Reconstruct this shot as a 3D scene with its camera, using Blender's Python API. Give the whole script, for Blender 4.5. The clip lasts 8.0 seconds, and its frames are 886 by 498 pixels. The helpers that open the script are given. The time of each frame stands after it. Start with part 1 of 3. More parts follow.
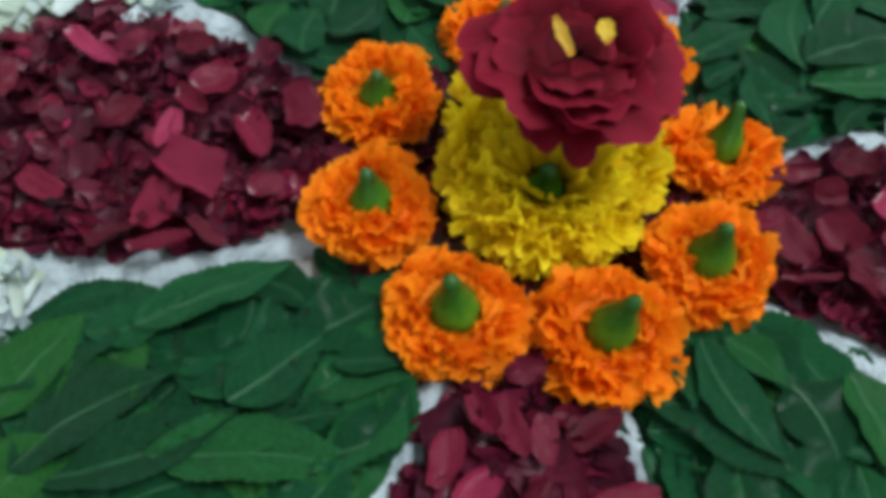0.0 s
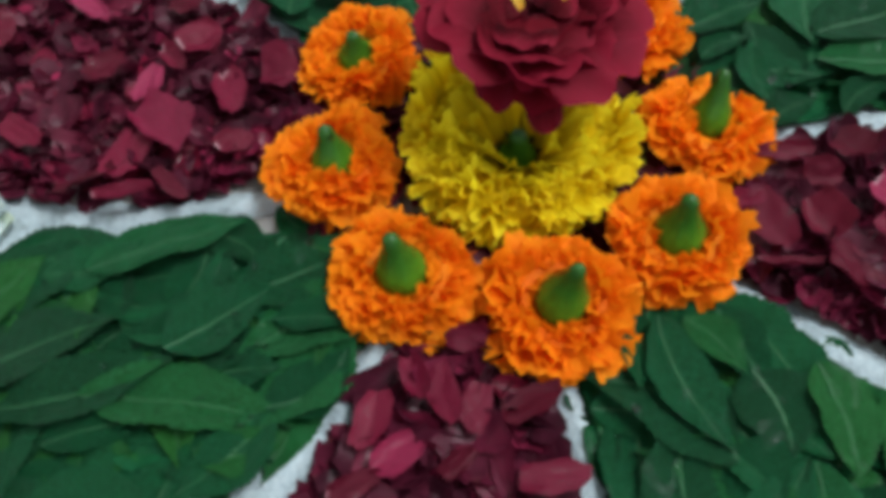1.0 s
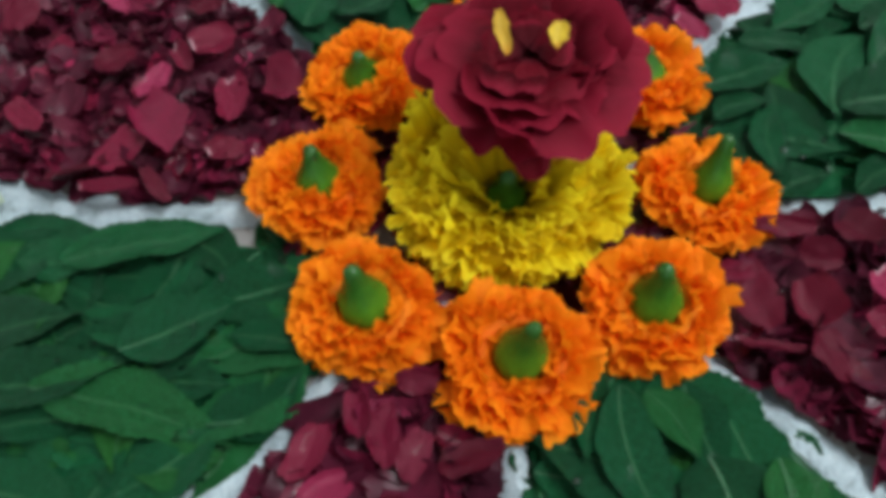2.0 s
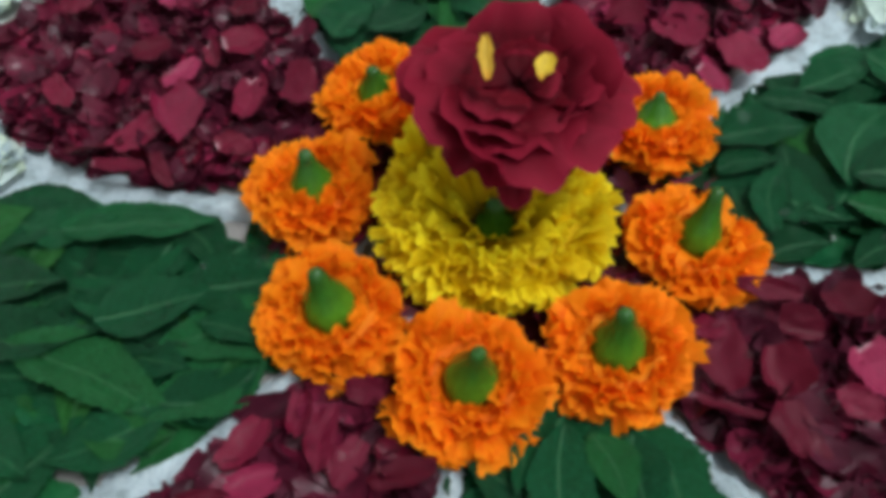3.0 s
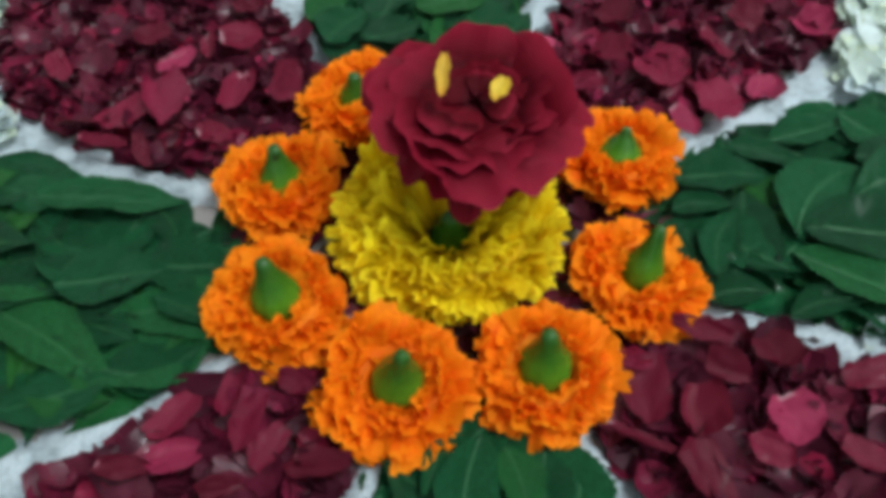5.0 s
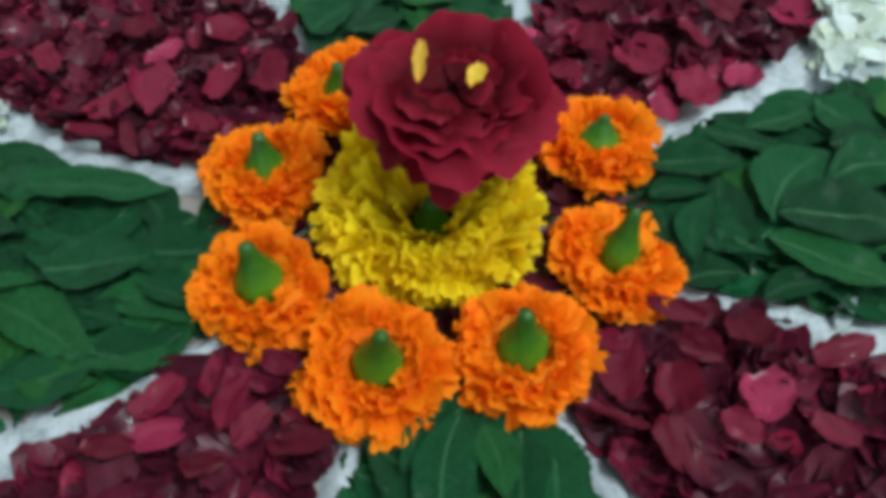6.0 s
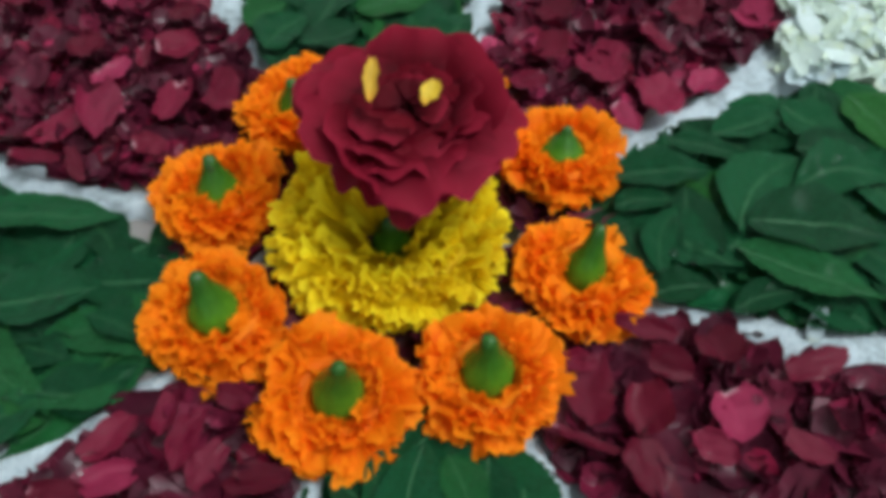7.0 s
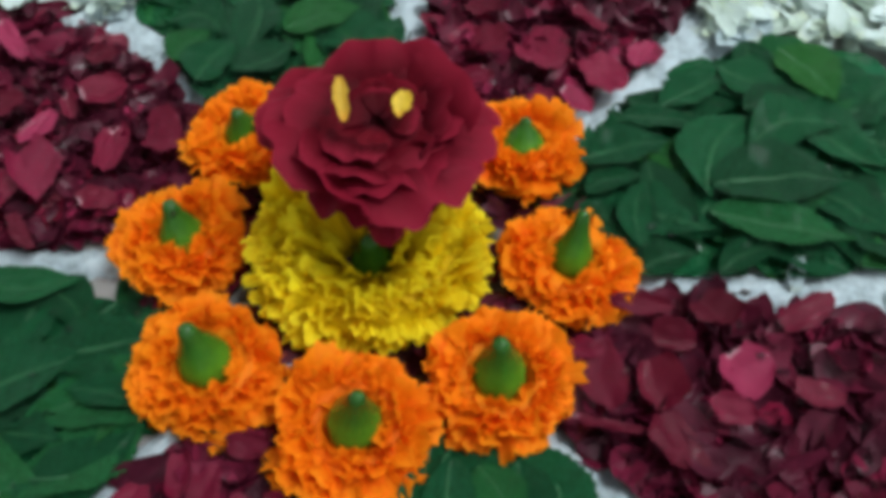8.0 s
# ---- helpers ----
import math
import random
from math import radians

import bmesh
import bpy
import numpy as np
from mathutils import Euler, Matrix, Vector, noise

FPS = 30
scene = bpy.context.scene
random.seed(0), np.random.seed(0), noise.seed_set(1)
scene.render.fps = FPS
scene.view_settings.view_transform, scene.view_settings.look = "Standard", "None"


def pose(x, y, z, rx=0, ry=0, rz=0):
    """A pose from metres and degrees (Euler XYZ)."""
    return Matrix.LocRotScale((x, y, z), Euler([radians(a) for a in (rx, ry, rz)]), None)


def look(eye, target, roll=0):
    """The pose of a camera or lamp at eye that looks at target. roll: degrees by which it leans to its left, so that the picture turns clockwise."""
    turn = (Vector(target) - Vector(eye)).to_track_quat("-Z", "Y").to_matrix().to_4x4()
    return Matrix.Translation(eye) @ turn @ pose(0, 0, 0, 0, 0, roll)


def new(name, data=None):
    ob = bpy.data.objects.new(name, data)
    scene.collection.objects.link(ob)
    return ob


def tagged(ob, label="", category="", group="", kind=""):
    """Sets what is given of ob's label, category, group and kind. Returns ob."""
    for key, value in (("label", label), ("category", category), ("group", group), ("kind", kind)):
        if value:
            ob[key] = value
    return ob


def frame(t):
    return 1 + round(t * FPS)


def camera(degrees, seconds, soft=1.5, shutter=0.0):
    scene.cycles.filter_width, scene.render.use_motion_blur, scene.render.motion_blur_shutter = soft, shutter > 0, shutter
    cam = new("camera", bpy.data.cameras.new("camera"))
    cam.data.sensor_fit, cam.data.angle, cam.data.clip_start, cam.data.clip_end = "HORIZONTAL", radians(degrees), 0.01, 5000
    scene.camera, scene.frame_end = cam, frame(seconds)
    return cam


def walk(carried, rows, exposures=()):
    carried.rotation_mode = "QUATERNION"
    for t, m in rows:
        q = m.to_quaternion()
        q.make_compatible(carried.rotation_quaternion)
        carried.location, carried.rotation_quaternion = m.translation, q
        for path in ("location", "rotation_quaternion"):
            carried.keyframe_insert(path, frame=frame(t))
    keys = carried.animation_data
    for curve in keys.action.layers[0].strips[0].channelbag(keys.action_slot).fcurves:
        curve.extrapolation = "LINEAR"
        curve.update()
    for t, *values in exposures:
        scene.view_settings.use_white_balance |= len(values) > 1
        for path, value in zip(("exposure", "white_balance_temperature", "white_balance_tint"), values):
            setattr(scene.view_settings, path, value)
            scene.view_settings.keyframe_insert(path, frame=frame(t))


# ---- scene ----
# ---------------------------------------------------------------- camera
cam = camera(55.00, 8.0, soft=5.3, shutter=0.4)
PATH = [
    (0, (-0.01347, -0.19674, 0.27700), (-0.03276, -0.04241, 0.02046), 3.65),
    (0.5, (0.00392, -0.19599, 0.27199), (-0.03177, -0.04334, 0.01620), -1.06),
    (1, (0.03545, -0.19354, 0.26282), (-0.01596, -0.04556, 0.00698), -3.77),
    (1.2, (0.0380, -0.1860, 0.2630), (-0.01796, -0.03020, -0.01151), -2.80),
    (2.3, (0.07122, -0.16802, 0.26170), (-0.01060, -0.02916, 0.00867), -4.09),
    (2.5, (0.07833, -0.16566, 0.26580), (-0.00930, -0.02834, 0.01387), -4.22),
    (3, (0.09481, -0.15622, 0.25956), (-0.00839, -0.02113, 0.01238), -4.51),
    (3.5, (0.10920, -0.15179, 0.26010), (0.00002, -0.01910, 0.01418), -2.74),
    (4, (0.11897, -0.14581, 0.26253), (0.00636, -0.01261, 0.01845), -1.49),
    (5.5, (0.12393, -0.14611, 0.26514), (0.00993, -0.01317, 0.02156), -0.62),
    (6, (0.13156, -0.14762, 0.26687), (0.01803, -0.01466, 0.02309), -0.83),
    (6.5, (0.13532, -0.14596, 0.27180), (0.02297, -0.01241, 0.02779), -0.73),
    (7, (0.12893, -0.13415, 0.26326), (0.02130, 0.00313, 0.01919), -0.60),
    (7.5, (0.12062, -0.12978, 0.26234), (0.01786, 0.01137, 0.01838), -0.93),
    (8, (0.10276, -0.14379, 0.26213), (0.02360, 0.01043, 0.01728), -0.75),
]
walk(cam, [(t, look(eye, target, roll)) for t, eye, target, roll in PATH], exposures=[(0.0, 0.58), (0.5, 0.52), (1.0, 0.60), (3.0, 0.53), (5.5, 0.58), (8.0, 0.56)])

# ---------------------------------------------------------------- world and light
TAU = 2 * math.pi
world = bpy.data.worlds.new("world")
scene.world = world
world.use_nodes = True
world.node_tree.nodes["Background"].inputs[0].default_value = (0.75, 0.88, 1.0, 1)
world.node_tree.nodes["Background"].inputs[1].default_value = 0.03

# Assumed, unseen twin tube light on the ceiling, to one side of the carpet.
LAMP_X, LAMP_Y, LAMP_Z = 0.95, 0.35, 2.46
lamp_data = bpy.data.lights.new("tube_glow", "AREA")
lamp_data.shape, lamp_data.size, lamp_data.size_y = "RECTANGLE", 0.30, 1.15
lamp_data.energy, lamp_data.color = 46.0, (0.92, 0.98, 1.02)
lamp = new("tube_glow", lamp_data)
lamp.matrix_world = look((LAMP_X, LAMP_Y, LAMP_Z), (LAMP_X, LAMP_Y + 0.001, 0))


# ---------------------------------------------------------------- materials
def material(name):
    m = bpy.data.materials.new(name)
    m.use_nodes = True
    nt = m.node_tree
    return m, nt, nt.nodes, nt.nodes["Principled BSDF"]


def link(nt, a, b):
    nt.links.new(a, b)


def ramp(nt, fac, stops):
    r = nt.nodes.new("ShaderNodeValToRGB")
    e = r.color_ramp.elements
    while len(e) < len(stops):
        e.new(0.5)
    for item, (p, c) in zip(e, stops):
        item.position, item.color = p, (*c, 1)
    link(nt, fac, r.inputs[0])
    return r.outputs[0]


def noise_of(nt, scale, detail=3.0, rough=0.55, coords="Object"):
    c = nt.nodes.new("ShaderNodeTexCoord")
    n = nt.nodes.new("ShaderNodeTexNoise")
    n.inputs["Scale"].default_value, n.inputs["Detail"].default_value = scale, detail
    n.inputs["Roughness"].default_value = rough
    link(nt, c.outputs[coords], n.inputs["Vector"])
    return n.outputs["Fac"]


def maths(nt, op, a, b=0.0, c=0.0):
    n = nt.nodes.new("ShaderNodeMath")
    n.operation = op
    for k, v in enumerate((a, b, c)):
        if isinstance(v, (int, float)):
            n.inputs[k].default_value = v
        else:
            link(nt, v, n.inputs[k])
    return n.outputs[0]


def blend(nt, fac, a, b, kind="MIX"):
    n = nt.nodes.new("ShaderNodeMix")
    n.data_type, n.blend_type = "RGBA", kind
    for k, v in ((0, fac), (6, a), (7, b)):
        if isinstance(v, (int, float)):
            n.inputs[k].default_value = v
        elif isinstance(v, tuple):
            n.inputs[k].default_value = (*v, 1)
        else:
            link(nt, v, n.inputs[k])
    return n.outputs[2]


def bump(nt, bsdf, height, strength, distance=0.0005):
    b = nt.nodes.new("ShaderNodeBump")
    b.inputs["Strength"].default_value, b.inputs["Distance"].default_value = strength, distance
    link(nt, height, b.inputs["Height"])
    link(nt, b.outputs[0], bsdf.inputs["Normal"])


def uv_of(nt):
    c = nt.nodes.new("ShaderNodeUVMap")
    s = nt.nodes.new("ShaderNodeSeparateXYZ")
    link(nt, c.outputs[0], s.inputs[0])
    return s.outputs[0], s.outputs[1]


def dice(nt):
    """A chance value for each piece: by object, and by island in joined pieces."""
    o = nt.nodes.new("ShaderNodeObjectInfo")
    g = nt.nodes.new("ShaderNodeNewGeometry")
    return maths(nt, "FRACT", maths(nt, "ADD", o.outputs["Random"], g.outputs["Random Per Island"]))


def thin(m, nt, bsdf, share, colour):
    """Lets a share of the light through a thin leaf or petal."""
    t = nt.nodes.new("ShaderNodeBsdfTranslucent")
    mix = nt.nodes.new("ShaderNodeMixShader")
    mix.inputs[0].default_value = share
    link(nt, colour, t.inputs[0])
    link(nt, bsdf.outputs[0], mix.inputs[1])
    link(nt, t.outputs[0], mix.inputs[2])
    link(nt, mix.outputs[0], nt.nodes["Material Output"].inputs[0])


def wet(nt, bsdf, low, high, weight, rough=0.10, scale=55.0):
    """Patches of a thin film of sprinkled water."""
    film = ramp(nt, noise_of(nt, scale, 3.0), [(low, (0, 0, 0)), (high, (weight, weight, weight))])
    link(nt, film, bsdf.inputs["Coat Weight"])
    bsdf.inputs["Coat Roughness"].default_value = rough
    bsdf.inputs["Coat IOR"].default_value = 1.33


def petal_material(name, stops, base, base_end, rough, share, streak, mottling=0.35, gloss=0.25, tip=None, patches=0.0, claw=False):
    """Petal colours by piece, a paler or darker base, fine streaks along the petal and soft mottling."""
    m, nt, nodes, bsdf = material(name)
    u, v = uv_of(nt)
    col = ramp(nt, dice(nt), stops)
    mott = noise_of(nt, 260.0, 4.0)
    col = blend(nt, mottling, col, ramp(nt, mott, [(0.3, (0.25, 0.25, 0.25)), (0.7, (1.0, 1.0, 1.0))]), "MULTIPLY")
    wave = nodes.new("ShaderNodeTexWave")
    wave.inputs["Scale"].default_value, wave.inputs["Distortion"].default_value = streak, 3.0
    comb = nodes.new("ShaderNodeCombineXYZ")
    link(nt, v, comb.inputs[0])
    link(nt, maths(nt, "MULTIPLY", u, 0.15), comb.inputs[1])
    link(nt, comb.outputs[0], wave.inputs["Vector"])
    col = blend(nt, 0.08, col, wave.outputs["Color"], "MULTIPLY")
    patch = noise_of(nt, 105.0, 2.0)
    col = blend(nt, patches, col, ramp(nt, patch, [(0.32, (0.30, 0.26, 0.30)), (0.66, (1.0, 1.0, 1.0))]), "MULTIPLY")
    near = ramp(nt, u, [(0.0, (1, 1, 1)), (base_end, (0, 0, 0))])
    # Pale claws of some petals, which also paint small glints into the colour.
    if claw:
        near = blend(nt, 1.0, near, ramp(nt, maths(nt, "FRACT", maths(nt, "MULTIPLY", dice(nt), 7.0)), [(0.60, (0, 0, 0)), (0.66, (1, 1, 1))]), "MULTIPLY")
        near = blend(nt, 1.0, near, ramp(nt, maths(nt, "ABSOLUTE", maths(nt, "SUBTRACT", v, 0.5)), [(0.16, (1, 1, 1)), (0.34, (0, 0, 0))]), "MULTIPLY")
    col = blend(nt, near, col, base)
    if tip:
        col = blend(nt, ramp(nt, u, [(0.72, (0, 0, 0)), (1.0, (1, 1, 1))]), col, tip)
    link(nt, col, bsdf.inputs["Base Color"])
    bsdf.inputs["Roughness"].default_value = rough
    bsdf.inputs["Specular IOR Level"].default_value = gloss
    bump(nt, bsdf, mott, 0.3, 0.0005)
    if claw:
        wet(nt, bsdf, 0.52, 0.64, 0.55, 0.12, 95.0)
    thin(m, nt, bsdf, share, col)
    return m


# Marigold's own oranges, with crevice shade put into the base against brighter tips.
ORANGE = petal_material("marigold petal", [(0.0, (0.95, 0.165, 0.004)), (0.45, (0.98, 0.225, 0.005)), (1.0, (1.0, 0.31, 0.008))], (0.86, 0.095, 0.002), 0.45, 0.55, 0.46, 4.0, 0.06, 0.12, (1.0, 0.31, 0.010))
YELLOW = petal_material("yellow petal", [(0.0, (0.84, 0.56, 0.004)), (0.5, (0.90, 0.67, 0.006)), (1.0, (0.95, 0.79, 0.02))], (0.66, 0.42, 0.004), 0.4, 0.55, 0.48, 4.0, 0.05, 0.12, (0.97, 0.83, 0.03))
# Wilted tones; the darkest are lifted to put veiling haze into the colour.
WINE = petal_material("wilted rose petal", [(0.0, (0.068, 0.011, 0.024)), (0.45, (0.100, 0.011, 0.029)), (0.85, (0.150, 0.012, 0.036)), (1.0, (0.23, 0.016, 0.052))], (0.18, 0.05, 0.06), 0.10, 0.40, 0.20, 3.0, 0.35, 0.22, None, 0.45, True)
DEEP = petal_material("deep red rose petal", [(0.0, (0.115, 0.006, 0.020)), (0.5, (0.165, 0.007, 0.028)), (1.0, (0.24, 0.011, 0.044))], (0.30, 0.12, 0.15), 0.08, 0.45, 0.22, 3.0, 0.4, 0.15, None, 0.65, True)
PINK = petal_material("fresh rose petal", [(0.0, (0.17, 0.007, 0.026)), (0.5, (0.28, 0.014, 0.052)), (1.0, (0.46, 0.042, 0.120))], (0.50, 0.28, 0.32), 0.10, 0.42, 0.20, 3.0, 0.3, 0.16, None, 0.75, True)
# Rose: rim highlights are put into the tip colour; bases are darker.
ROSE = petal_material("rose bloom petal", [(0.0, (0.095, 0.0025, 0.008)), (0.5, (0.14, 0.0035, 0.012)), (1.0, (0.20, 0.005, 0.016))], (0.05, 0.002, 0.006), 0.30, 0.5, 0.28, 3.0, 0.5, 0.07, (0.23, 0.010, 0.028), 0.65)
CREAM = petal_material("cream petal", [(0.0, (0.58, 0.69, 0.58)), (0.5, (0.66, 0.77, 0.72)), (1.0, (0.74, 0.84, 0.84))], (0.62, 0.71, 0.54), 0.25, 0.55, 0.40, 3.0, 0.10)


WHITE = petal_material("white petal", [(0.0, (0.44, 0.54, 0.57)), (1.0, (0.58, 0.68, 0.71))], (0.55, 0.62, 0.55), 0.2, 0.45, 0.25, 3.0, 0.15)


def plain_material(name, a, b, scale, rough, relief=0.15):
    m, nt, nodes, bsdf = material(name)
    n = noise_of(nt, scale, 5.0)
    fine = noise_of(nt, scale * 14, 3.0)
    col = blend(nt, 0.3, ramp(nt, n, [(0.3, a), (0.7, b)]), ramp(nt, fine, [(0.3, (0.6, 0.6, 0.6)), (0.7, (1, 1, 1))]), "MULTIPLY")
    link(nt, col, bsdf.inputs["Base Color"])
    bsdf.inputs["Roughness"].default_value = rough
    bump(nt, bsdf, fine, relief, 0.001)
    return m


def leaf_material():
    m, nt, nodes, bsdf = material("neem leaf")
    u, v = uv_of(nt)
    col = ramp(nt, dice(nt), [(0.0, (0.006, 0.048, 0.018)), (0.4, (0.006, 0.066, 0.024)), (0.8, (0.009, 0.088, 0.031)), (1.0, (0.020, 0.115, 0.022))])
    mott = noise_of(nt, 90.0, 4.0)
    col = blend(nt, 0.45, col, ramp(nt, mott, [(0.3, (0.35, 0.4, 0.4)), (0.7, (1, 1, 1))]), "MULTIPLY")
    cloud = noise_of(nt, 38.0, 2.0)
    col = blend(nt, 0.7, col, ramp(nt, cloud, [(0.30, (0.42, 0.50, 0.40)), (0.50, (0.9, 0.92, 0.85)), (0.70, (1.15, 1.22, 1.55))]), "MULTIPLY")
    side = maths(nt, "ABSOLUTE", maths(nt, "SUBTRACT", v, 0.5))
    rib = ramp(nt, side, [(0.0, (1, 1, 1)), (0.018, (0.8, 0.8, 0.8)), (0.04, (0, 0, 0))])
    run = maths(nt, "FRACT", maths(nt, "MULTIPLY", maths(nt, "SUBTRACT", u, maths(nt, "MULTIPLY", side, 0.35)), 11.0))
    veins = ramp(nt, maths(nt, "ABSOLUTE", maths(nt, "SUBTRACT", run, 0.5)), [(0.0, (0.05, 0.05, 0.05)), (0.2, (0, 0, 0))])
    col = blend(nt, veins, col, (0.05, 0.17, 0.07))
    col = blend(nt, maths(nt, "MULTIPLY", rib, 0.25), col, (0.05, 0.19, 0.07))
    link(nt, col, bsdf.inputs["Base Color"])
    link(nt, ramp(nt, noise_of(nt, 160.0, 2.0), [(0.3, (0.26, 0.26, 0.26)), (0.7, (0.46, 0.46, 0.46))]), bsdf.inputs["Roughness"])
    bsdf.inputs["Specular IOR Level"].default_value = 0.12
    relief = maths(nt, "ADD", maths(nt, "ADD", veins, rib), maths(nt, "MULTIPLY", mott, 0.6))
    bump(nt, bsdf, maths(nt, "ADD", relief, maths(nt, "MULTIPLY", noise_of(nt, 75.0, 2.0), 5.0)), 0.6, 0.0007)
    wet(nt, bsdf, 0.57, 0.68, 0.5, 0.15, 130.0)
    thin(m, nt, bsdf, 0.1, col)
    return m


LEAF = leaf_material()
RIB = plain_material("leaf midrib", (0.012, 0.075, 0.027), (0.028, 0.115, 0.040), 120.0, 0.5)


def calyx_material():
    m, nt, nodes, bsdf = material("calyx green")
    u, v = uv_of(nt)
    col = ramp(nt, v, [(0.0, (0.11, 0.26, 0.014)), (0.35, (0.065, 0.20, 0.012)), (0.62, (0.030, 0.12, 0.010)), (1.0, (0.022, 0.085, 0.012))])
    col = blend(nt, 0.5, col, ramp(nt, noise_of(nt, 320.0), [(0.3, (0.45, 0.5, 0.4)), (0.7, (1, 1, 1))]), "MULTIPLY")
    link(nt, col, bsdf.inputs["Base Color"])
    bsdf.inputs["Roughness"].default_value = 0.26
    bsdf.inputs["Specular IOR Level"].default_value = 0.25
    wave = nodes.new("ShaderNodeTexWave")
    wave.inputs["Scale"].default_value, wave.inputs["Distortion"].default_value = 5.0, 1.0
    comb = nodes.new("ShaderNodeCombineXYZ")
    link(nt, u, comb.inputs[0])
    link(nt, comb.outputs[0], wave.inputs["Vector"])
    bump(nt, bsdf, wave.outputs["Fac"], 0.12, 0.0004)
    return m


CALYX = calyx_material()


def powder_material():
    m, nt, nodes, bsdf = material("rangoli powder")
    grains = noise_of(nt, 900.0, 4.0, 0.85)
    blots = noise_of(nt, 90.0, 4.0, 0.7)
    col = ramp(nt, grains, [(0.32, (0.24, 0.30, 0.34)), (0.43, (0.62, 0.76, 0.82)), (0.56, (0.76, 0.88, 0.93)), (0.68, (0.90, 0.95, 0.97))])
    col = blend(nt, 0.75, col, ramp(nt, blots, [(0.36, (0.42, 0.46, 0.46)), (0.55, (1, 1, 1))]), "MULTIPLY")
    link(nt, col, bsdf.inputs["Base Color"])
    bsdf.inputs["Roughness"].default_value = 0.8
    bump(nt, bsdf, maths(nt, "ADD", grains, blots), 1.0, 0.0018)
    return m


POWDER = powder_material()


STONE = plain_material("stone floor", (0.22, 0.21, 0.20), (0.32, 0.31, 0.29), 6.0, 0.4)
PLASTER = plain_material("painted plaster", (0.78, 0.80, 0.80), (0.84, 0.85, 0.84), 2.0, 0.85)
DRIED = plain_material("dried petal", (0.010, 0.009, 0.012), (0.025, 0.018, 0.022), 300.0, 0.6)
ENAMEL = plain_material("white enamel", (0.75, 0.75, 0.75), (0.8, 0.8, 0.8), 3.0, 0.35)
POLLEN = petal_material("yellow petal scrap", [(0.0, (0.58, 0.33, 0.05)), (1.0, (0.80, 0.60, 0.03))], (0.6, 0.3, 0.03), 0.3, 0.55, 0.2, 3.0)

GLOW, nt_, nodes_, bsdf_ = material("tube glow")
bsdf_.inputs["Emission Color"].default_value = (0.92, 1.0, 0.98, 1)
bsdf_.inputs["Emission Strength"].default_value = 6.0
WATER, nt_, nodes_, bsdf_ = material("water")
bsdf_.inputs["Transmission Weight"].default_value = 1.0
bsdf_.inputs["IOR"].default_value = 1.33
bsdf_.inputs["Roughness"].default_value = 0.10


# ---------------------------------------------------------------- mesh helpers
def mesh_of(name, verts, faces, uvs, mat, smooth=True):
    me = bpy.data.meshes.new(name)
    me.from_pydata([tuple(p) for p in verts], [], faces)
    if uvs is not None:
        layer = me.uv_layers.new(name="UVMap")
        order = np.empty(len(me.loops), dtype=np.int32)
        me.loops.foreach_get("vertex_index", order)
        layer.data.foreach_set("uv", np.asarray(uvs, dtype=np.float32)[order].ravel())
    me.materials.append(mat)
    if smooth:
        me.shade_smooth()
    me.update()
    return me


def sheet(name, n, m, f, mat):
    """A sheet of n by m faces; f(u, v) gives its points, u along it from 0 to 1 and v across it from -1 to 1."""
    verts, uvs, faces = [], [], []
    for i in range(n + 1):
        for j in range(m + 1):
            u, v = i / n, 2 * j / m - 1
            verts.append(f(u, v))
            uvs.append((u, 0.5 + v / 2))
    for i in range(n):
        for j in range(m):
            a = i * (m + 1) + j
            faces.append((a, a + m + 1, a + m + 2, a + 1))
    return mesh_of(name, verts, faces, uvs, mat)


def tidy(name, bm, mat, smooth=True):
    me = bpy.data.meshes.new(name)
    bm.to_mesh(me)
    bm.free()
    me.materials.append(mat)
    if smooth:
        me.shade_smooth()
    return me


def piece(name, me, parent, m, label=""):
    ob = new(name, me)
    ob.parent = parent
    ob.matrix_local = m
    return tagged(ob, label) if label else ob


def joined(name, pieces, mat):
    """One mesh out of many (mesh, pose) pairs."""
    cache, verts, faces, uvs, start = {}, [], [], [], 0
    for me, m in pieces:
        if me.name not in cache:
            co = np.array([tuple(p.co) for p in me.vertices])
            order = [tuple(p.vertices) for p in me.polygons]
            flat = {}
            for l, d in zip(me.loops, me.uv_layers[0].data):
                flat[l.vertex_index] = tuple(d.uv)
            cache[me.name] = (co, order, [flat[k] for k in range(len(co))])
        co, order, uv = cache[me.name]
        mm = np.array(m)
        verts.append(co @ mm[:3, :3].T + mm[:3, 3])
        faces += [tuple(k + start for k in f) for f in order]
        uvs += uv
        start += len(co)
    return mesh_of(name, np.concatenate(verts), faces, uvs, mat)


def box(name, size, mat, at, bevel=0.0):
    bm = bmesh.new()
    bmesh.ops.create_cube(bm, size=1.0)
    bmesh.ops.scale(bm, vec=size, verts=bm.verts)
    if bevel:
        bmesh.ops.bevel(bm, geom=bm.edges[:], offset=bevel, segments=2, affect="EDGES")
    ob = new(name, tidy(name, bm, mat, False))
    ob.location = at
    return ob


def scaled(m, s):
    return m @ Matrix.Diagonal((s, s, s, 1)) if isinstance(s, (int, float)) else m @ Matrix.Diagonal((*s, 1))


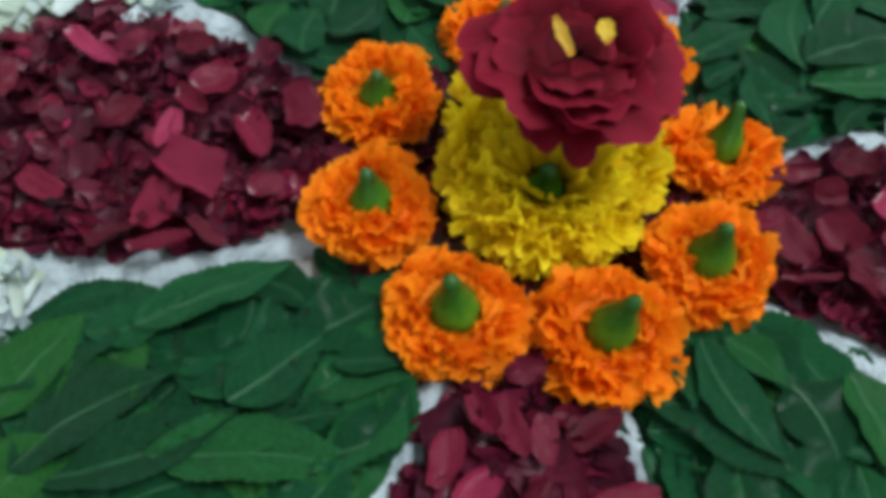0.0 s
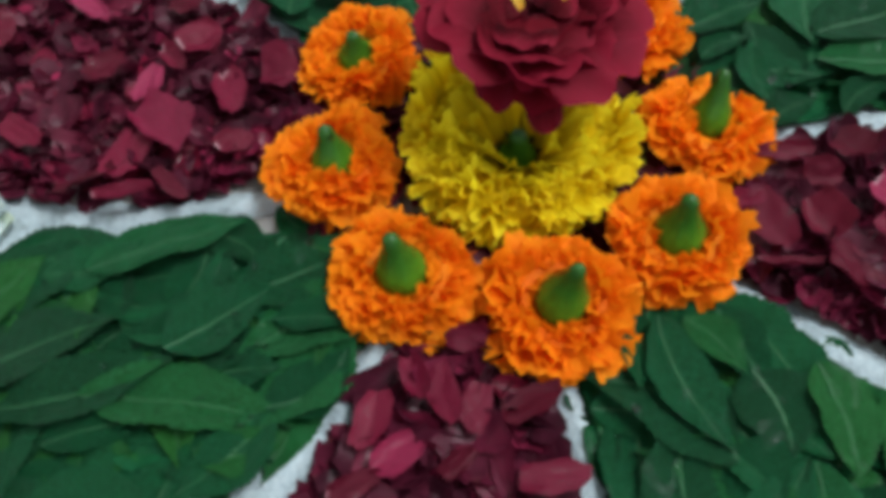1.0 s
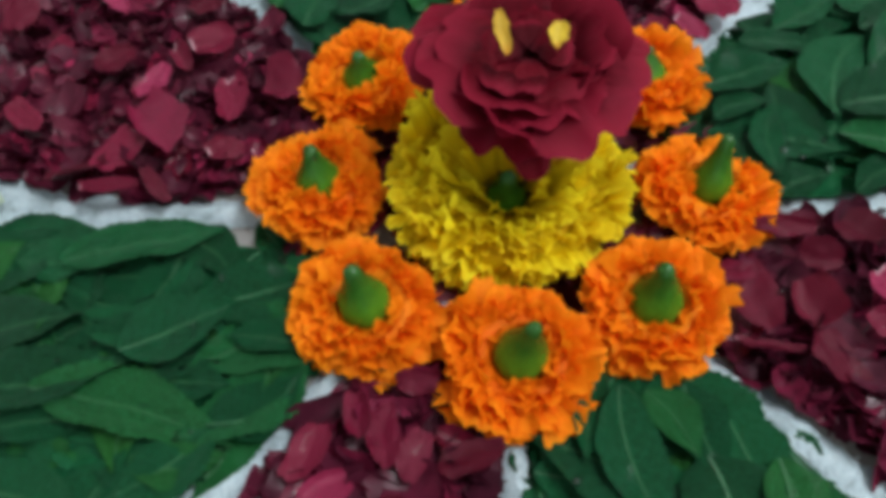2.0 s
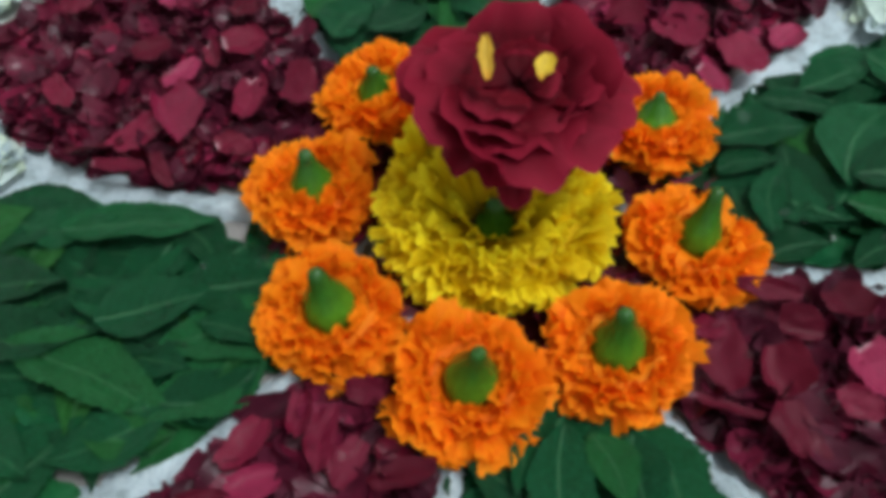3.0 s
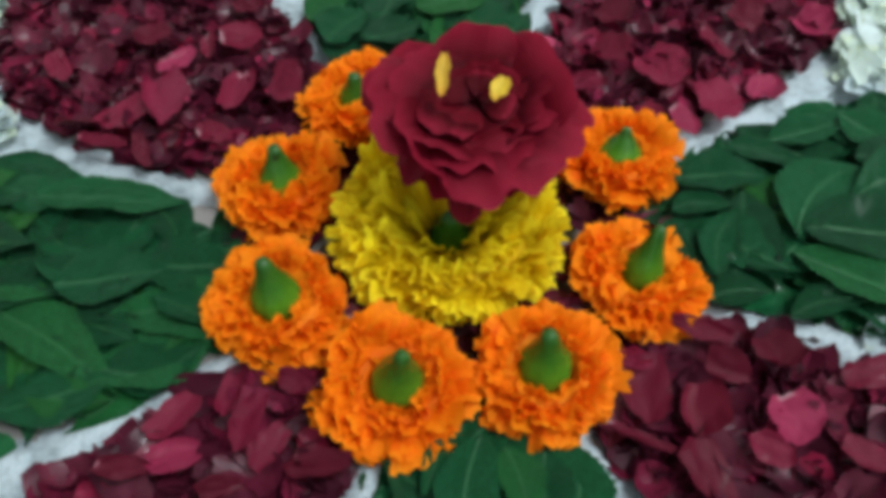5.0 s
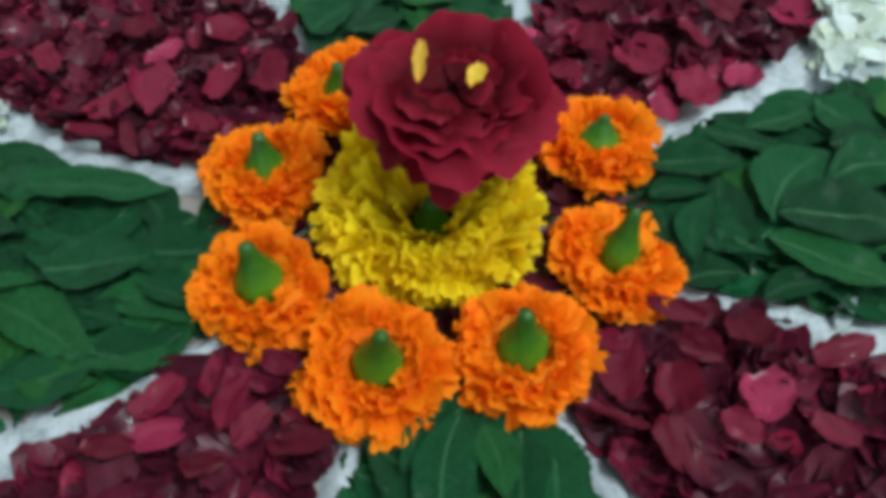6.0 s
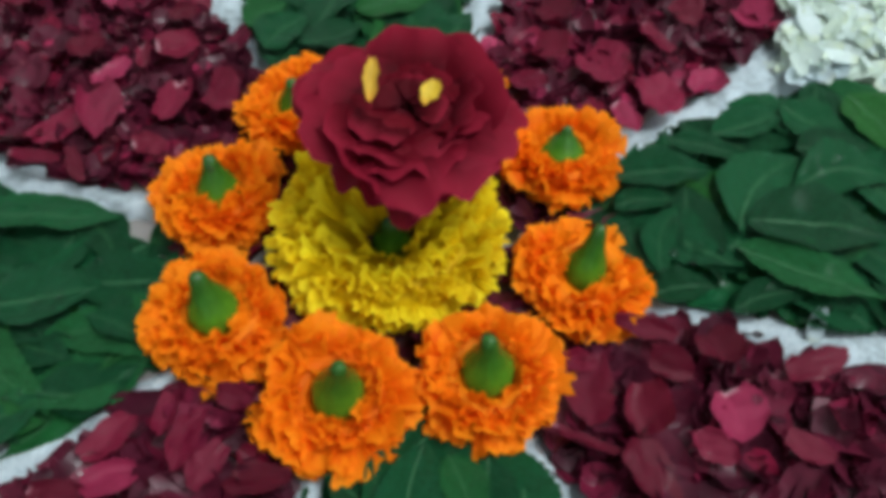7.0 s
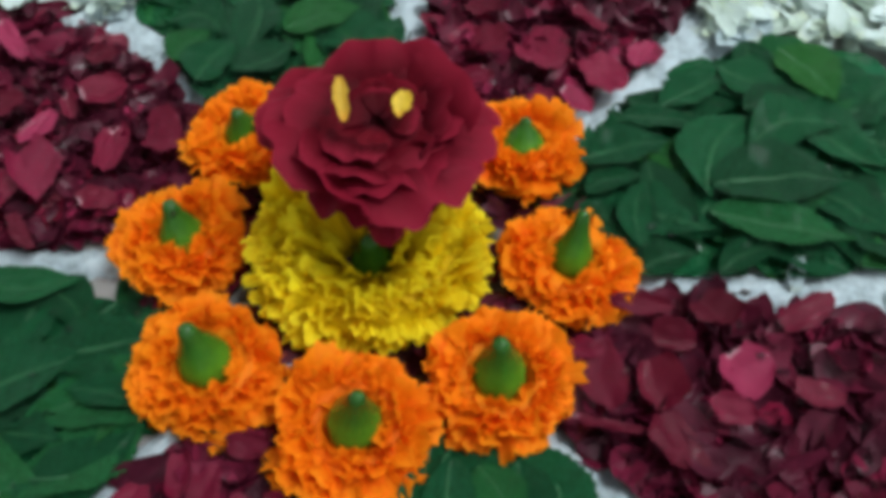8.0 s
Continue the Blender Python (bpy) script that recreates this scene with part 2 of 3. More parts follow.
# ---------------------------------------------------------------- room
# Unseen walls and ceiling, added to close the place; pale to bounce fill light.
WEST, EAST, SOUTH, NORTH, ROOM_H = -1.5, 1.5, -1.6, 1.6, 2.6
MID_X, MID_Y, WIDE, DEPTH = (WEST + EAST) / 2, (SOUTH + NORTH) / 2, EAST - WEST, NORTH - SOUTH
tagged(box("floor", (WIDE + 0.3, DEPTH + 0.3, 0.1), STONE, (MID_X, MID_Y, -0.05)), "polished grey stone floor under the flower carpet", "floor", kind="structure")
tagged(box("ceiling", (WIDE + 0.3, DEPTH + 0.3, 0.1), PLASTER, (MID_X, MID_Y, ROOM_H + 0.05)), "unseen plain white plaster ceiling, added to close the place", "ceiling", kind="structure")
for nm, size, at in (("wall_north", (WIDE + 0.3, 0.15, ROOM_H), (MID_X, NORTH + 0.075, ROOM_H / 2)),
                     ("wall_south", (WIDE + 0.3, 0.15, ROOM_H), (MID_X, SOUTH - 0.075, ROOM_H / 2)),
                     ("wall_east", (0.15, DEPTH, ROOM_H), (EAST + 0.075, MID_Y, ROOM_H / 2)),
                     ("wall_west", (0.15, DEPTH, ROOM_H), (WEST - 0.075, MID_Y, ROOM_H / 2))):
    tagged(box(nm, size, PLASTER, at), "unseen plain off-white plaster wall, added to close the place", "wall", kind="structure")


# The lamp's form is assumed; the fixture stays out of view.
def tube_light():
    root = new("tube_light")
    root.matrix_world = pose(LAMP_X, LAMP_Y, ROOM_H, 0, 0, 90)
    bm = bmesh.new()
    bmesh.ops.create_cube(bm, size=1.0)
    bmesh.ops.scale(bm, vec=(1.24, 0.22, 0.04), verts=bm.verts)
    bmesh.ops.bevel(bm, geom=bm.edges[:], offset=0.008, segments=2, affect="EDGES")
    piece("housing", tidy("housing", bm, ENAMEL, False), root, pose(0, 0, -0.02))
    for y in (-0.06, 0.06):
        bm = bmesh.new()
        bmesh.ops.create_cone(bm, cap_ends=True, segments=20, radius1=0.013, radius2=0.013, depth=1.16)
        piece("tube", tidy("tube", bm, GLOW), root, pose(0, y, -0.062, 0, 90, 0), "glowing white glass tube")
        for x in (-0.592, 0.592):
            bm = bmesh.new()
            bmesh.ops.create_cube(bm, size=1.0)
            bmesh.ops.scale(bm, vec=(0.024, 0.036, 0.05), verts=bm.verts)
            bmesh.ops.bevel(bm, geom=bm.edges[:], offset=0.005, segments=2, affect="EDGES")
            piece("socket", tidy("socket", bm, ENAMEL, False), root, pose(x, y, -0.060))
    tagged(root, "assumed white twin fluorescent tube light, out of view on the ceiling", "lamp")


tube_light()

# ---------------------------------------------------------------- the carpet's plan
# Eight lobes round the middle, parted by powder lines at these angles (degrees); rose and leaf lobes by turns.
LINES = [22.5, 67.5, 112.5, 158.0, 204.5, 253.0, 294.0, 338.5]
INNER, WAIST, TIP = 0.074, 0.186, 0.256


def lobe(k):
    """The two angles of the lobe that begins at line k."""
    a, b = LINES[k % 8], LINES[(k + 1) % 8]
    return a, (b if b > a else b + 360)


def rim(k, deg):
    a, b = lobe(k)
    rel = abs((deg - a) / (b - a) * 2 - 1)
    return TIP - (TIP - WAIST) * rel ** 1.8


def band(r):
    """Half the width of a powder line."""
    f = max(0.0, (r - 0.085) / 0.105)
    return 0.0035 + 0.0032 * f + 0.0055 * f ** 4


def inside(k, x, y, slack=0.0):
    r = math.hypot(x, y)
    a, b = lobe(k)
    deg = math.degrees(math.atan2(y, x)) % 360
    if deg < a:
        deg += 360
    if not a < deg < b or r < INNER - 0.02 or r > rim(k, deg) - 0.004 + slack:
        return False
    gap = min(r * math.sin(radians(min(deg - a, 89))), r * math.sin(radians(min(b - deg, 89))))
    return gap > band(r) - slack


def spot(k, rng, slack=0.0, far=1.0):
    a, b = lobe(k)
    while True:
        deg = rng.uniform(a, b)
        r = math.sqrt(rng.uniform(INNER ** 2, (TIP * far) ** 2))
        x, y = r * math.cos(radians(deg)), r * math.sin(radians(deg))
        if inside(k, x, y, slack):
            return x, y


# ---------------------------------------------------------------- powder lines
def powder_line(k):
    deg = LINES[k]
    rng = random.Random(40 + k)
    n, m = 60, 8
    ox = rng.uniform(0, 50)

    def f(u, v):
        r = INNER - 0.004 + u * (0.212 - INNER)
        w = band(r) * 1.55 * (1 if r < 0.2 else max(0.2, (0.214 - r) / 0.014))
        w *= 1 + 0.30 * noise.noise(Vector((r * 160, ox + (3 if v > 0 else 0), 0))) + 0.18 * noise.noise(Vector((r * 600, ox + (3 if v > 0 else 0), 5)))
        y = v * w + 0.0014 * noise.noise(Vector((r * 60, ox, 9)))
        h = 0.0038 * (1 - v * v) ** 1.5 + 0.0004
        h += (1 - v * v) * 0.0012 * noise.noise(Vector((r * 420, y * 420, ox)))
        return (r, y, h)

    ob = new("powder_line", sheet("powder_line", n, m, f, POWDER))
    ob.matrix_world = pose(0, 0, 0, 0, 0, deg)
    tagged(ob, "ragged line of white rangoli powder between petals and leaves", "powder line", "powder lines", "")
    # loose grains along the line, a part of it
    grains = []
    bm = bmesh.new()
    bmesh.ops.create_icosphere(bm, subdivisions=1, radius=0.0005)
    bm.loops.layers.uv.new("UVMap")
    grain = tidy("grain", bm, POWDER)
    for _ in range(220):
        r = rng.uniform(INNER, 0.205)
        y = rng.gauss(0, band(r) * 0.75)
        z = 0.0003 + 0.0036 * max(0, 1 - (y / band(r) / 1.55) ** 2) ** 1.5
        grains.append((grain, scaled(pose(r, y, z), rng.uniform(0.6, 1.5))))
    g = piece("powder_dust", joined("powder_dust", grains, POWDER), ob, Matrix())
    tagged(g, kind="stuff")


for k_ in range(8):
    powder_line(k_)


# ---------------------------------------------------------------- petals and leaves to strew
def strewn_petal(name, seed, mat):
    """A rose petal, torn or whole, cupped and curled."""
    rng = random.Random(seed)
    length, wide = rng.uniform(0.015, 0.021), rng.uniform(0.6, 0.95)
    cup, curl, twist = rng.uniform(0.05, 0.3), rng.uniform(-0.5, 0.9), rng.uniform(-0.5, 0.5)
    blunt, ox = rng.uniform(0.25, 0.9), rng.uniform(0, 90)
    skew = rng.uniform(-0.25, 0.25)

    def f(u, v):
        w = (0.32 + 0.68 * math.sin(min(1.0, u * 1.15) * math.pi * 0.5)) * (1 if u < 0.75 else 1 - (1 - blunt) * ((u - 0.75) / 0.25) ** 2)
        w *= wide * length * 0.5
        x = length * (u - 0.45) + skew * v * w
        y = v * w * (1 + 0.12 * noise.noise(Vector((u * 4, v * 3, ox))))
        x += 0.08 * length * noise.noise(Vector((v * 3, ox, 2)))
        z = cup * length * v * v * 0.7 + curl * length * 0.35 * (u - 0.4) ** 2 * 2 + twist * v * (u - 0.5) * length * 0.3
        z += 0.05 * length * noise.noise(Vector((u * 5, v * 4, ox + 7)))
        return (x, y, z)

    return sheet(name, 5, 4, f, mat)


def unit_petal(name, seed, mat):
    """A whole rose petal one unit long and broad: blunt, softly cupped, its edge uneven and partly rolled."""
    rng = random.Random(seed)
    ox, cup, roll, skew = rng.uniform(0, 90), rng.uniform(0.15, 0.55), rng.uniform(-0.5, 0.9), rng.uniform(-0.2, 0.2)
    shoulder, cut_off, crease, kink = rng.uniform(0.35, 0.7), rng.uniform(-0.35, 0.35), rng.uniform(-0.5, 0.5), rng.uniform(-0.22, 0.38)
    foot, head = rng.uniform(0.45, 0.8), rng.uniform(0.70, 1.0)

    def f(u, v):
        rise = min(1.0, u / shoulder)
        w = 0.5 * (foot + (1 - foot) * rise * (2 - rise)) * (1 - (1 - head) * max(0.0, (u - shoulder) / (1 - shoulder)) ** 1.6)
        x = (u - 0.5) + cut_off * v * w * u + skew * v * w - 0.13 * u * v * v + 0.10 * u * noise.noise(Vector((v * 3, ox, 2)))
        y = v * w * (1 - 0.10 * max(0.0, u - 0.8) * 5) * (1 + 0.16 * noise.noise(Vector((u * 4, v, ox))))
        z = cup * v * v * 0.3 + kink * max(0.0, v - crease) * w * 2 + roll * max(0.0, u - 0.55) ** 2 + 0.10 * noise.noise(Vector((u * 3, v * 2.5, ox + 7))) + 0.035 * noise.noise(Vector((u * 8, v * 5, ox + 3)))
        return (x, y, z)

    return sheet(name, 9, 8, f, mat)


def strewn_leaf(name, seed):
    """A neem leaflet: toothed edge, sickle bend, a fold along the midrib. One unit long, from base to tip."""
    rng = random.Random(seed)
    bend, fold, droop = rng.uniform(-0.16, 0.18), rng.uniform(0.05, 0.26), rng.uniform(-0.05, 0.14)
    wide, ox = 0.70, rng.uniform(0, 90)
    n = 36

    def f(u, v):
        w = wide * 0.5 * (2.62 * u ** 0.80 * (1 - u) ** 1.18 + 0.012)
        tooth = 1.0
        if abs(v) > 0.99:
            tooth = 1 + ((0.05 if (round(u * n) % 2) else -0.03) + 0.14 * noise.noise(Vector((u * 7, v, ox)))) * min(1, 6 * u * (1 - u))
        y = v * w * tooth * (1.12 if v > 0 else 0.9)
        x = u + 0.05 * abs(v) * (u - 0.3)
        y += bend * 4 * u * (1 - u)
        z = fold * abs(v) * w - droop * (u - 0.45) ** 2 + 0.032 * noise.noise(Vector((u * 5, v * 2, ox))) + 0.022 * v * math.sin(u * 9 + ox)
        return (x, y, z)

    verts, faces = [], []
    for i in range(13):
        u = 0.97 * i / 12
        x, y, z = f(u, 0)
        w = 0.0075 * (1 - 0.7 * u)
        verts += [(x, y - w, z - 0.001), (x, y, z + 0.9 * w), (x, y + w, z - 0.001)]
        if i:
            a = 3 * i
            faces += [(a - 3, a, a + 1, a - 2), (a - 2, a + 1, a + 2, a - 1)]
    return sheet(name, n, 6, f, LEAF), mesh_of("midrib", verts, faces, [(0.5, 0.5)] * len(verts), RIB)


DARK_PETALS = [strewn_petal("wilted_petal", 100 + s, WINE) for s in range(14)]
PINK_PETALS = [strewn_petal("fresh_petal", 200 + s, PINK) for s in range(10)]
FRESH_SHAPES = [unit_petal("fresh_petal", 250 + s, PINK) for s in range(12)]
DEEP_SHAPES = [unit_petal("deep_red_petal", 280 + s, DEEP) for s in range(8)]
LEAF_PAIRS = [strewn_leaf("leaf", 300 + s) for s in range(14)]
LEAF_BREADTH = 0.49
LEAVES = [leaf for leaf, rib in LEAF_PAIRS]
MIDRIBS = {leaf.name: rib for leaf, rib in LEAF_PAIRS}


def lain(rng, x, y, z, tilt):
    return pose(x, y, z, rng.gauss(0, tilt), rng.gauss(0, tilt), rng.uniform(0, 360))


# Fresh petals that catch the eye, lobe by lobe: x, y, turn, length, breadth.
FRESH_WEST = [
    (-0.114, -0.002, -51, 0.0256, 0.0127), (-0.133, -0.0275, -30, 0.0345, 0.0165), (-0.1395, -0.04, -83, 0.0242, 0.0171), (-0.147, -0.006, -90, 0.018, 0.0095),
    (-0.1375, 0.0215, 45, 0.0184, 0.0142), (-0.142, 0.0075, -31, 0.0211, 0.0082), (-0.103, -0.0245, 42, 0.0135, 0.01), (-0.184, -0.0415, -21, 0.0193, 0.01),
    (-0.1915, 0.027, -24, 0.0295, 0.0091), (-0.1505, 0.0365, -4, 0.015, 0.0102), (-0.15, -0.0565, 36, 0.0222, 0.012), (-0.1325, -0.057, 21, 0.0225, 0.0067),
    (-0.1175, -0.0495, -31, 0.0175, 0.0063), (-0.166, -0.004, 45, 0.017, 0.0106), (-0.2205, 0.003, 42, 0.0149, 0.0163), (-0.0975, 0.011, 8, 0.0151, 0.0175),
]
FRESH_EAST = [
    (0.1325, 0.0115, -45, 0.0184, 0.0175), (0.1085, -0.0045, -50, 0.017, 0.0142), (0.119, -0.021, -41, 0.0184, 0.018), (0.0905, -0.01, -57, 0.0239, 0.0164),
    (0.082, -0.003, -31, 0.0117, 0.0098), (0.094, 0.02, 17, 0.0209, 0.0073), (0.145, 0.0425, 47, 0.0205, 0.01), (0.107, 0.0135, 20, 0.0149, 0.0102),
    (0.117, 0.0275, -27, 0.0157, 0.0146), (0.1315, -0.004, -17, 0.0136, 0.0102), (0.098, -0.026, 6, 0.0201, 0.006), (0.1545, 0.013, 0, 0.015, 0.009),
]
FRESH_SOUTH = [
    (-0.0185, -0.114, -87, 0.018, 0.011), (-0.0085, -0.123, -123, 0.0166, 0.0108), (0.0265, -0.0965, 22, 0.0184, 0.013), (0.0, -0.1005, -62, 0.0215, 0.0103),
    (0.011, -0.102, -90, 0.016, 0.01), (0.0025, -0.081, 17, 0.0136, 0.0085), (0.039, -0.1175, 19, 0.0212, 0.0104), (0.0105, -0.1205, 58, 0.013, 0.0064),
    (-0.0095, -0.0985, -55, 0.0158, 0.0086), (-0.017, -0.1355, 33, 0.0166, 0.0078),
]
FRESH_NORTH = [
    (0.0155, 0.1225, -26, 0.0255, 0.0231), (-0.007, 0.1155, -3, 0.018, 0.0133), (0.0435, 0.1215, -34, 0.023, 0.0175), (0.0525, 0.139, 87, 0.018, 0.0103),
    (0.0385, 0.101, -22, 0.0162, 0.01), (0.052, 0.188, -14, 0.0165, 0.0161), (0.0275, 0.0945, -31, 0.0175, 0.0114), (0.0265, 0.1735, -11, 0.0153, 0.0151),
    (-0.019, 0.137, 0, 0.016, 0.0155), (-0.0035, 0.093, -13, 0.0175, 0.0112), (0.024, 0.15, -14, 0.0165, 0.0141),
]


def rose_bed(k, seed, count, fresh, size_of, loose, pinks, clear):
    rng = random.Random(seed)
    root = new("rose_petal_bed")
    under = []
    for _ in range(620):
        x, y = spot(k, rng, rng.choice((-0.0070, -0.0055, -0.003)) - clear)
        under.append((rng.choice(DARK_PETALS), scaled(lain(rng, x, y, rng.uniform(0.002, 0.006), 14), rng.uniform(0.7, 1.05))))
    tagged(piece("petal_underlayer", joined("petal_underlayer", under, WINE), root, Matrix()), kind="stuff")
    for _ in range(count):
        x, y = spot(k, rng, rng.choice((-0.0065, -0.0055, -0.003)) * size_of - clear, 0.93)
        me = rng.choice(PINK_PETALS) if rng.random() < fresh else rng.choice(DARK_PETALS)
        piece("petal", me, root, scaled(lain(rng, x, y, rng.uniform(0.005, 0.010), 20), rng.uniform(0.6, 1.0) * size_of))
    for i, (x, y, turn, length, breadth) in enumerate(loose):
        m = pose(x, y, 0.0145 + 0.0002 * i, rng.gauss(2, 11), rng.gauss(0, 9), turn)
        shape, words = (FRESH_SHAPES[i % 12], "fresh pink rose petal") if i < pinks else (DEEP_SHAPES[i % 8], "deep red rose petal")
        piece("petal", shape, root, scaled(m, (length, breadth, 0.5 * (length + breadth))), words)
    return tagged(root, "bed of torn dark red and pink rose petals on the floor", "petal bed", "rose petal beds")


for k_, s_, n_, f_, z_, l_, p_, c_ in ((3, 11, 290, 0.22, 0.95, FRESH_WEST, 9, 0.0), (5, 12, 180, 0.05, 1.1, FRESH_SOUTH, 2, 0.0005), (7, 13, 200, 0.03, 1.1, FRESH_EAST, 2, 0.0018), (1, 14, 270, 0.28, 0.95, FRESH_NORTH, 7, 0.001)):
    rose_bed(k_, s_, n_, f_, z_, l_, p_, c_)

# Leaves that lie on top, lobe by lobe: base x, y, tip x, y, height, breadth.
LEAVES_SOUTH_WEST = [
    (-0.11, -0.131, -0.044, -0.121, 0.0135, 0.022), (-0.149, -0.143, -0.111, -0.104, 0.0145, 0.024), (-0.142, -0.144, -0.086, -0.109, 0.0125, 0.021), (-0.091, -0.109, -0.067, -0.079, 0.0145, 0.025),
    (-0.075, -0.083, -0.05, -0.06, 0.0135, 0.023), (-0.13, -0.089, -0.086, -0.056, 0.0145, 0.021), (-0.146, -0.094, -0.118, -0.073, 0.0125, 0.018), (-0.164, -0.128, -0.149, -0.088, 0.0125, 0.023),
    (-0.061, -0.089, -0.034, -0.083, 0.0125, 0.012), (-0.053, -0.118, -0.035, -0.091, 0.011, 0.019), (-0.116, -0.148, -0.085, -0.13, 0.0115, 0.015), (-0.069, -0.138, -0.044, -0.123, 0.01, 0.015),
    (-0.153, -0.158, -0.131, -0.131, 0.013, 0.021), (-0.111, -0.104, -0.083, -0.09, 0.012, 0.016), (-0.102, -0.065, -0.072, -0.072, 0.011, 0.017),
]
LEAVES_SOUTH_EAST = [
    (0.06, -0.057, 0.088, -0.094, 0.0155, 0.02), (0.09, -0.097, 0.042, -0.083, 0.012, 0.026), (0.051, -0.066, 0.058, -0.083, 0.0155, 0.009), (0.091, -0.067, 0.105, -0.091, 0.0125, 0.029),
    (0.068, -0.055, 0.088, -0.07, 0.015, 0.014), (0.078, -0.048, 0.097, -0.071, 0.0135, 0.017), (0.110, -0.060, 0.124, -0.094, 0.014, 0.020), (0.086, -0.095, 0.104, -0.107, 0.0105, 0.024),
    (0.047, -0.079, 0.073, -0.093, 0.011, 0.012), (0.102, -0.064, 0.117, -0.088, 0.01, 0.02),
]
LEAVES_NORTH_EAST = [
    (0.051, 0.071, 0.079, 0.094, 0.0165, 0.018), (0.059, 0.058, 0.076, 0.075, 0.0165, 0.012), (0.087, 0.044, 0.078, 0.073, 0.0155, 0.012), (0.058, 0.102, 0.085, 0.111, 0.0145, 0.014),
    (0.1, 0.078, 0.103, 0.127, 0.015, 0.025), (0.1, 0.082, 0.145, 0.106, 0.0165, 0.028), (0.103, 0.071, 0.152, 0.081, 0.015, 0.02), (0.114, 0.047, 0.133, 0.071, 0.0125, 0.012),
    (0.074, 0.085, 0.106, 0.058, 0.0135, 0.018), (0.1, 0.127, 0.122, 0.144, 0.0155, 0.018), (0.085, 0.147, 0.114, 0.145, 0.0135, 0.021), (0.104, 0.168, 0.132, 0.15, 0.0145, 0.025),
    (0.069, 0.118, 0.088, 0.148, 0.012, 0.016), (0.088, 0.036, 0.104, 0.053, 0.0115, 0.014), (0.108, 0.109, 0.137, 0.134, 0.0135, 0.022), (0.066, 0.057, 0.088, 0.044, 0.0125, 0.014),
]
LEAVES_NORTH_WEST = [
    (-0.108, 0.044, -0.107, 0.071, 0.0145, 0.022), (-0.098, 0.056, -0.084, 0.082, 0.0145, 0.022), (-0.05, 0.089, -0.051, 0.117, 0.0145, 0.018), (-0.092, 0.087, -0.07, 0.113, 0.015, 0.023),
    (-0.102, 0.068, -0.119, 0.103, 0.0135, 0.023), (-0.127, 0.051, -0.122, 0.072, 0.0125, 0.019), (-0.081, 0.089, -0.067, 0.105, 0.0125, 0.023), (-0.142, 0.072, -0.118, 0.075, 0.0135, 0.022),
    (-0.063, 0.09, -0.072, 0.12, 0.012, 0.017), (-0.114, 0.114, -0.084, 0.11, 0.0135, 0.025),
]


def leaf_pose(x, y, turn, length, z, rng, tilt=6.0):
    return scaled(pose(x, y, z, rng.gauss(0, tilt), rng.gauss(0, tilt * 0.6), turn), length)


def leaf_bed(k, seed, tops):
    rng = random.Random(seed)
    root = new("leaf_bed")
    mid = sum(lobe(k)) / 2

    def lay(count, low, high, far, slack, short, long):
        out = []
        tries = 0
        while len(out) < count and tries < 8000:
            tries += 1
            x, y = spot(k, rng, 0.0, far)
            length = rng.uniform(short, long)
            turn = mid + rng.gauss(0, 62) + (180 if rng.random() < 0.5 else 0)
            c, s = math.cos(radians(turn)), math.sin(radians(turn))
            ends = [(x + c * length * q - s * length * p, y + s * length * q + c * length * p) for q, p in ((-0.5, 0), (0.5, 0), (0.0, 0.2), (0, -0.2))]
            if all(inside(k, ex, ey, slack) for ex, ey in ends):
                out.append((rng.choice(LEAVES), leaf_pose(*ends[0], turn, length, low + (high - low) * len(out) / count, rng, 4.0)))
        return out

    tagged(piece("leaf_underlayer", joined("leaf_underlayer", lay(170, 0.0025, 0.005, 1.0, 0.0025, 0.026, 0.05), LEAF), root, Matrix()), kind="stuff")
    for me, m in lay(70, 0.005, 0.0105, 0.97, 0.002, 0.032, 0.056):
        piece("midrib", MIDRIBS[me.name], piece("leaf", me, root, m), Matrix())
    for bx, by, tx, ty, z, broad in tops:
        length, turn = math.hypot(tx - bx, ty - by), math.degrees(math.atan2(ty - by, tx - bx))
        me = rng.choice(LEAVES)
        leaf = piece("leaf", me, root, scaled(leaf_pose(bx, by, turn, length, z, rng, 5.0), (1, broad / length / LEAF_BREADTH, 1)))
        piece("midrib", MIDRIBS[me.name], leaf, Matrix())
    return tagged(root, "bed of overlapping glossy dark green neem leaves on the floor", "leaf bed", "leaf beds")


for k_, s_, l_ in ((4, 21, LEAVES_SOUTH_WEST), (6, 22, LEAVES_SOUTH_EAST), (0, 23, LEAVES_NORTH_EAST), (2, 24, LEAVES_NORTH_WEST)):
    leaf_bed(k_, s_, l_)


# ---------------------------------------------------------------- the middle, under the flowers
def middle_bed():
    rng = random.Random(31)
    root = new("rose_petal_bed")
    under = []
    for _ in range(260):
        r, a = 0.080 * math.sqrt(rng.random()), rng.uniform(0, TAU)
        under.append((rng.choice(DARK_PETALS), scaled(lain(rng, r * math.cos(a), r * math.sin(a), rng.uniform(0.002, 0.006), 14), rng.uniform(0.7, 1.0))))
    tagged(piece("petal_underlayer", joined("petal_underlayer", under, WINE), root, Matrix()), kind="stuff")
    for _ in range(110):
        r, a = 0.082 * math.sqrt(rng.uniform(0.08, 1.0)), rng.uniform(0, TAU)
        piece("petal", rng.choice(DARK_PETALS), root, scaled(lain(rng, r * math.cos(a), r * math.sin(a), rng.uniform(0.006, 0.009), 18), rng.uniform(0.7, 1.0)))
    tagged(root, "dark rose petals under the ring of marigolds", "petal bed")


middle_bed()


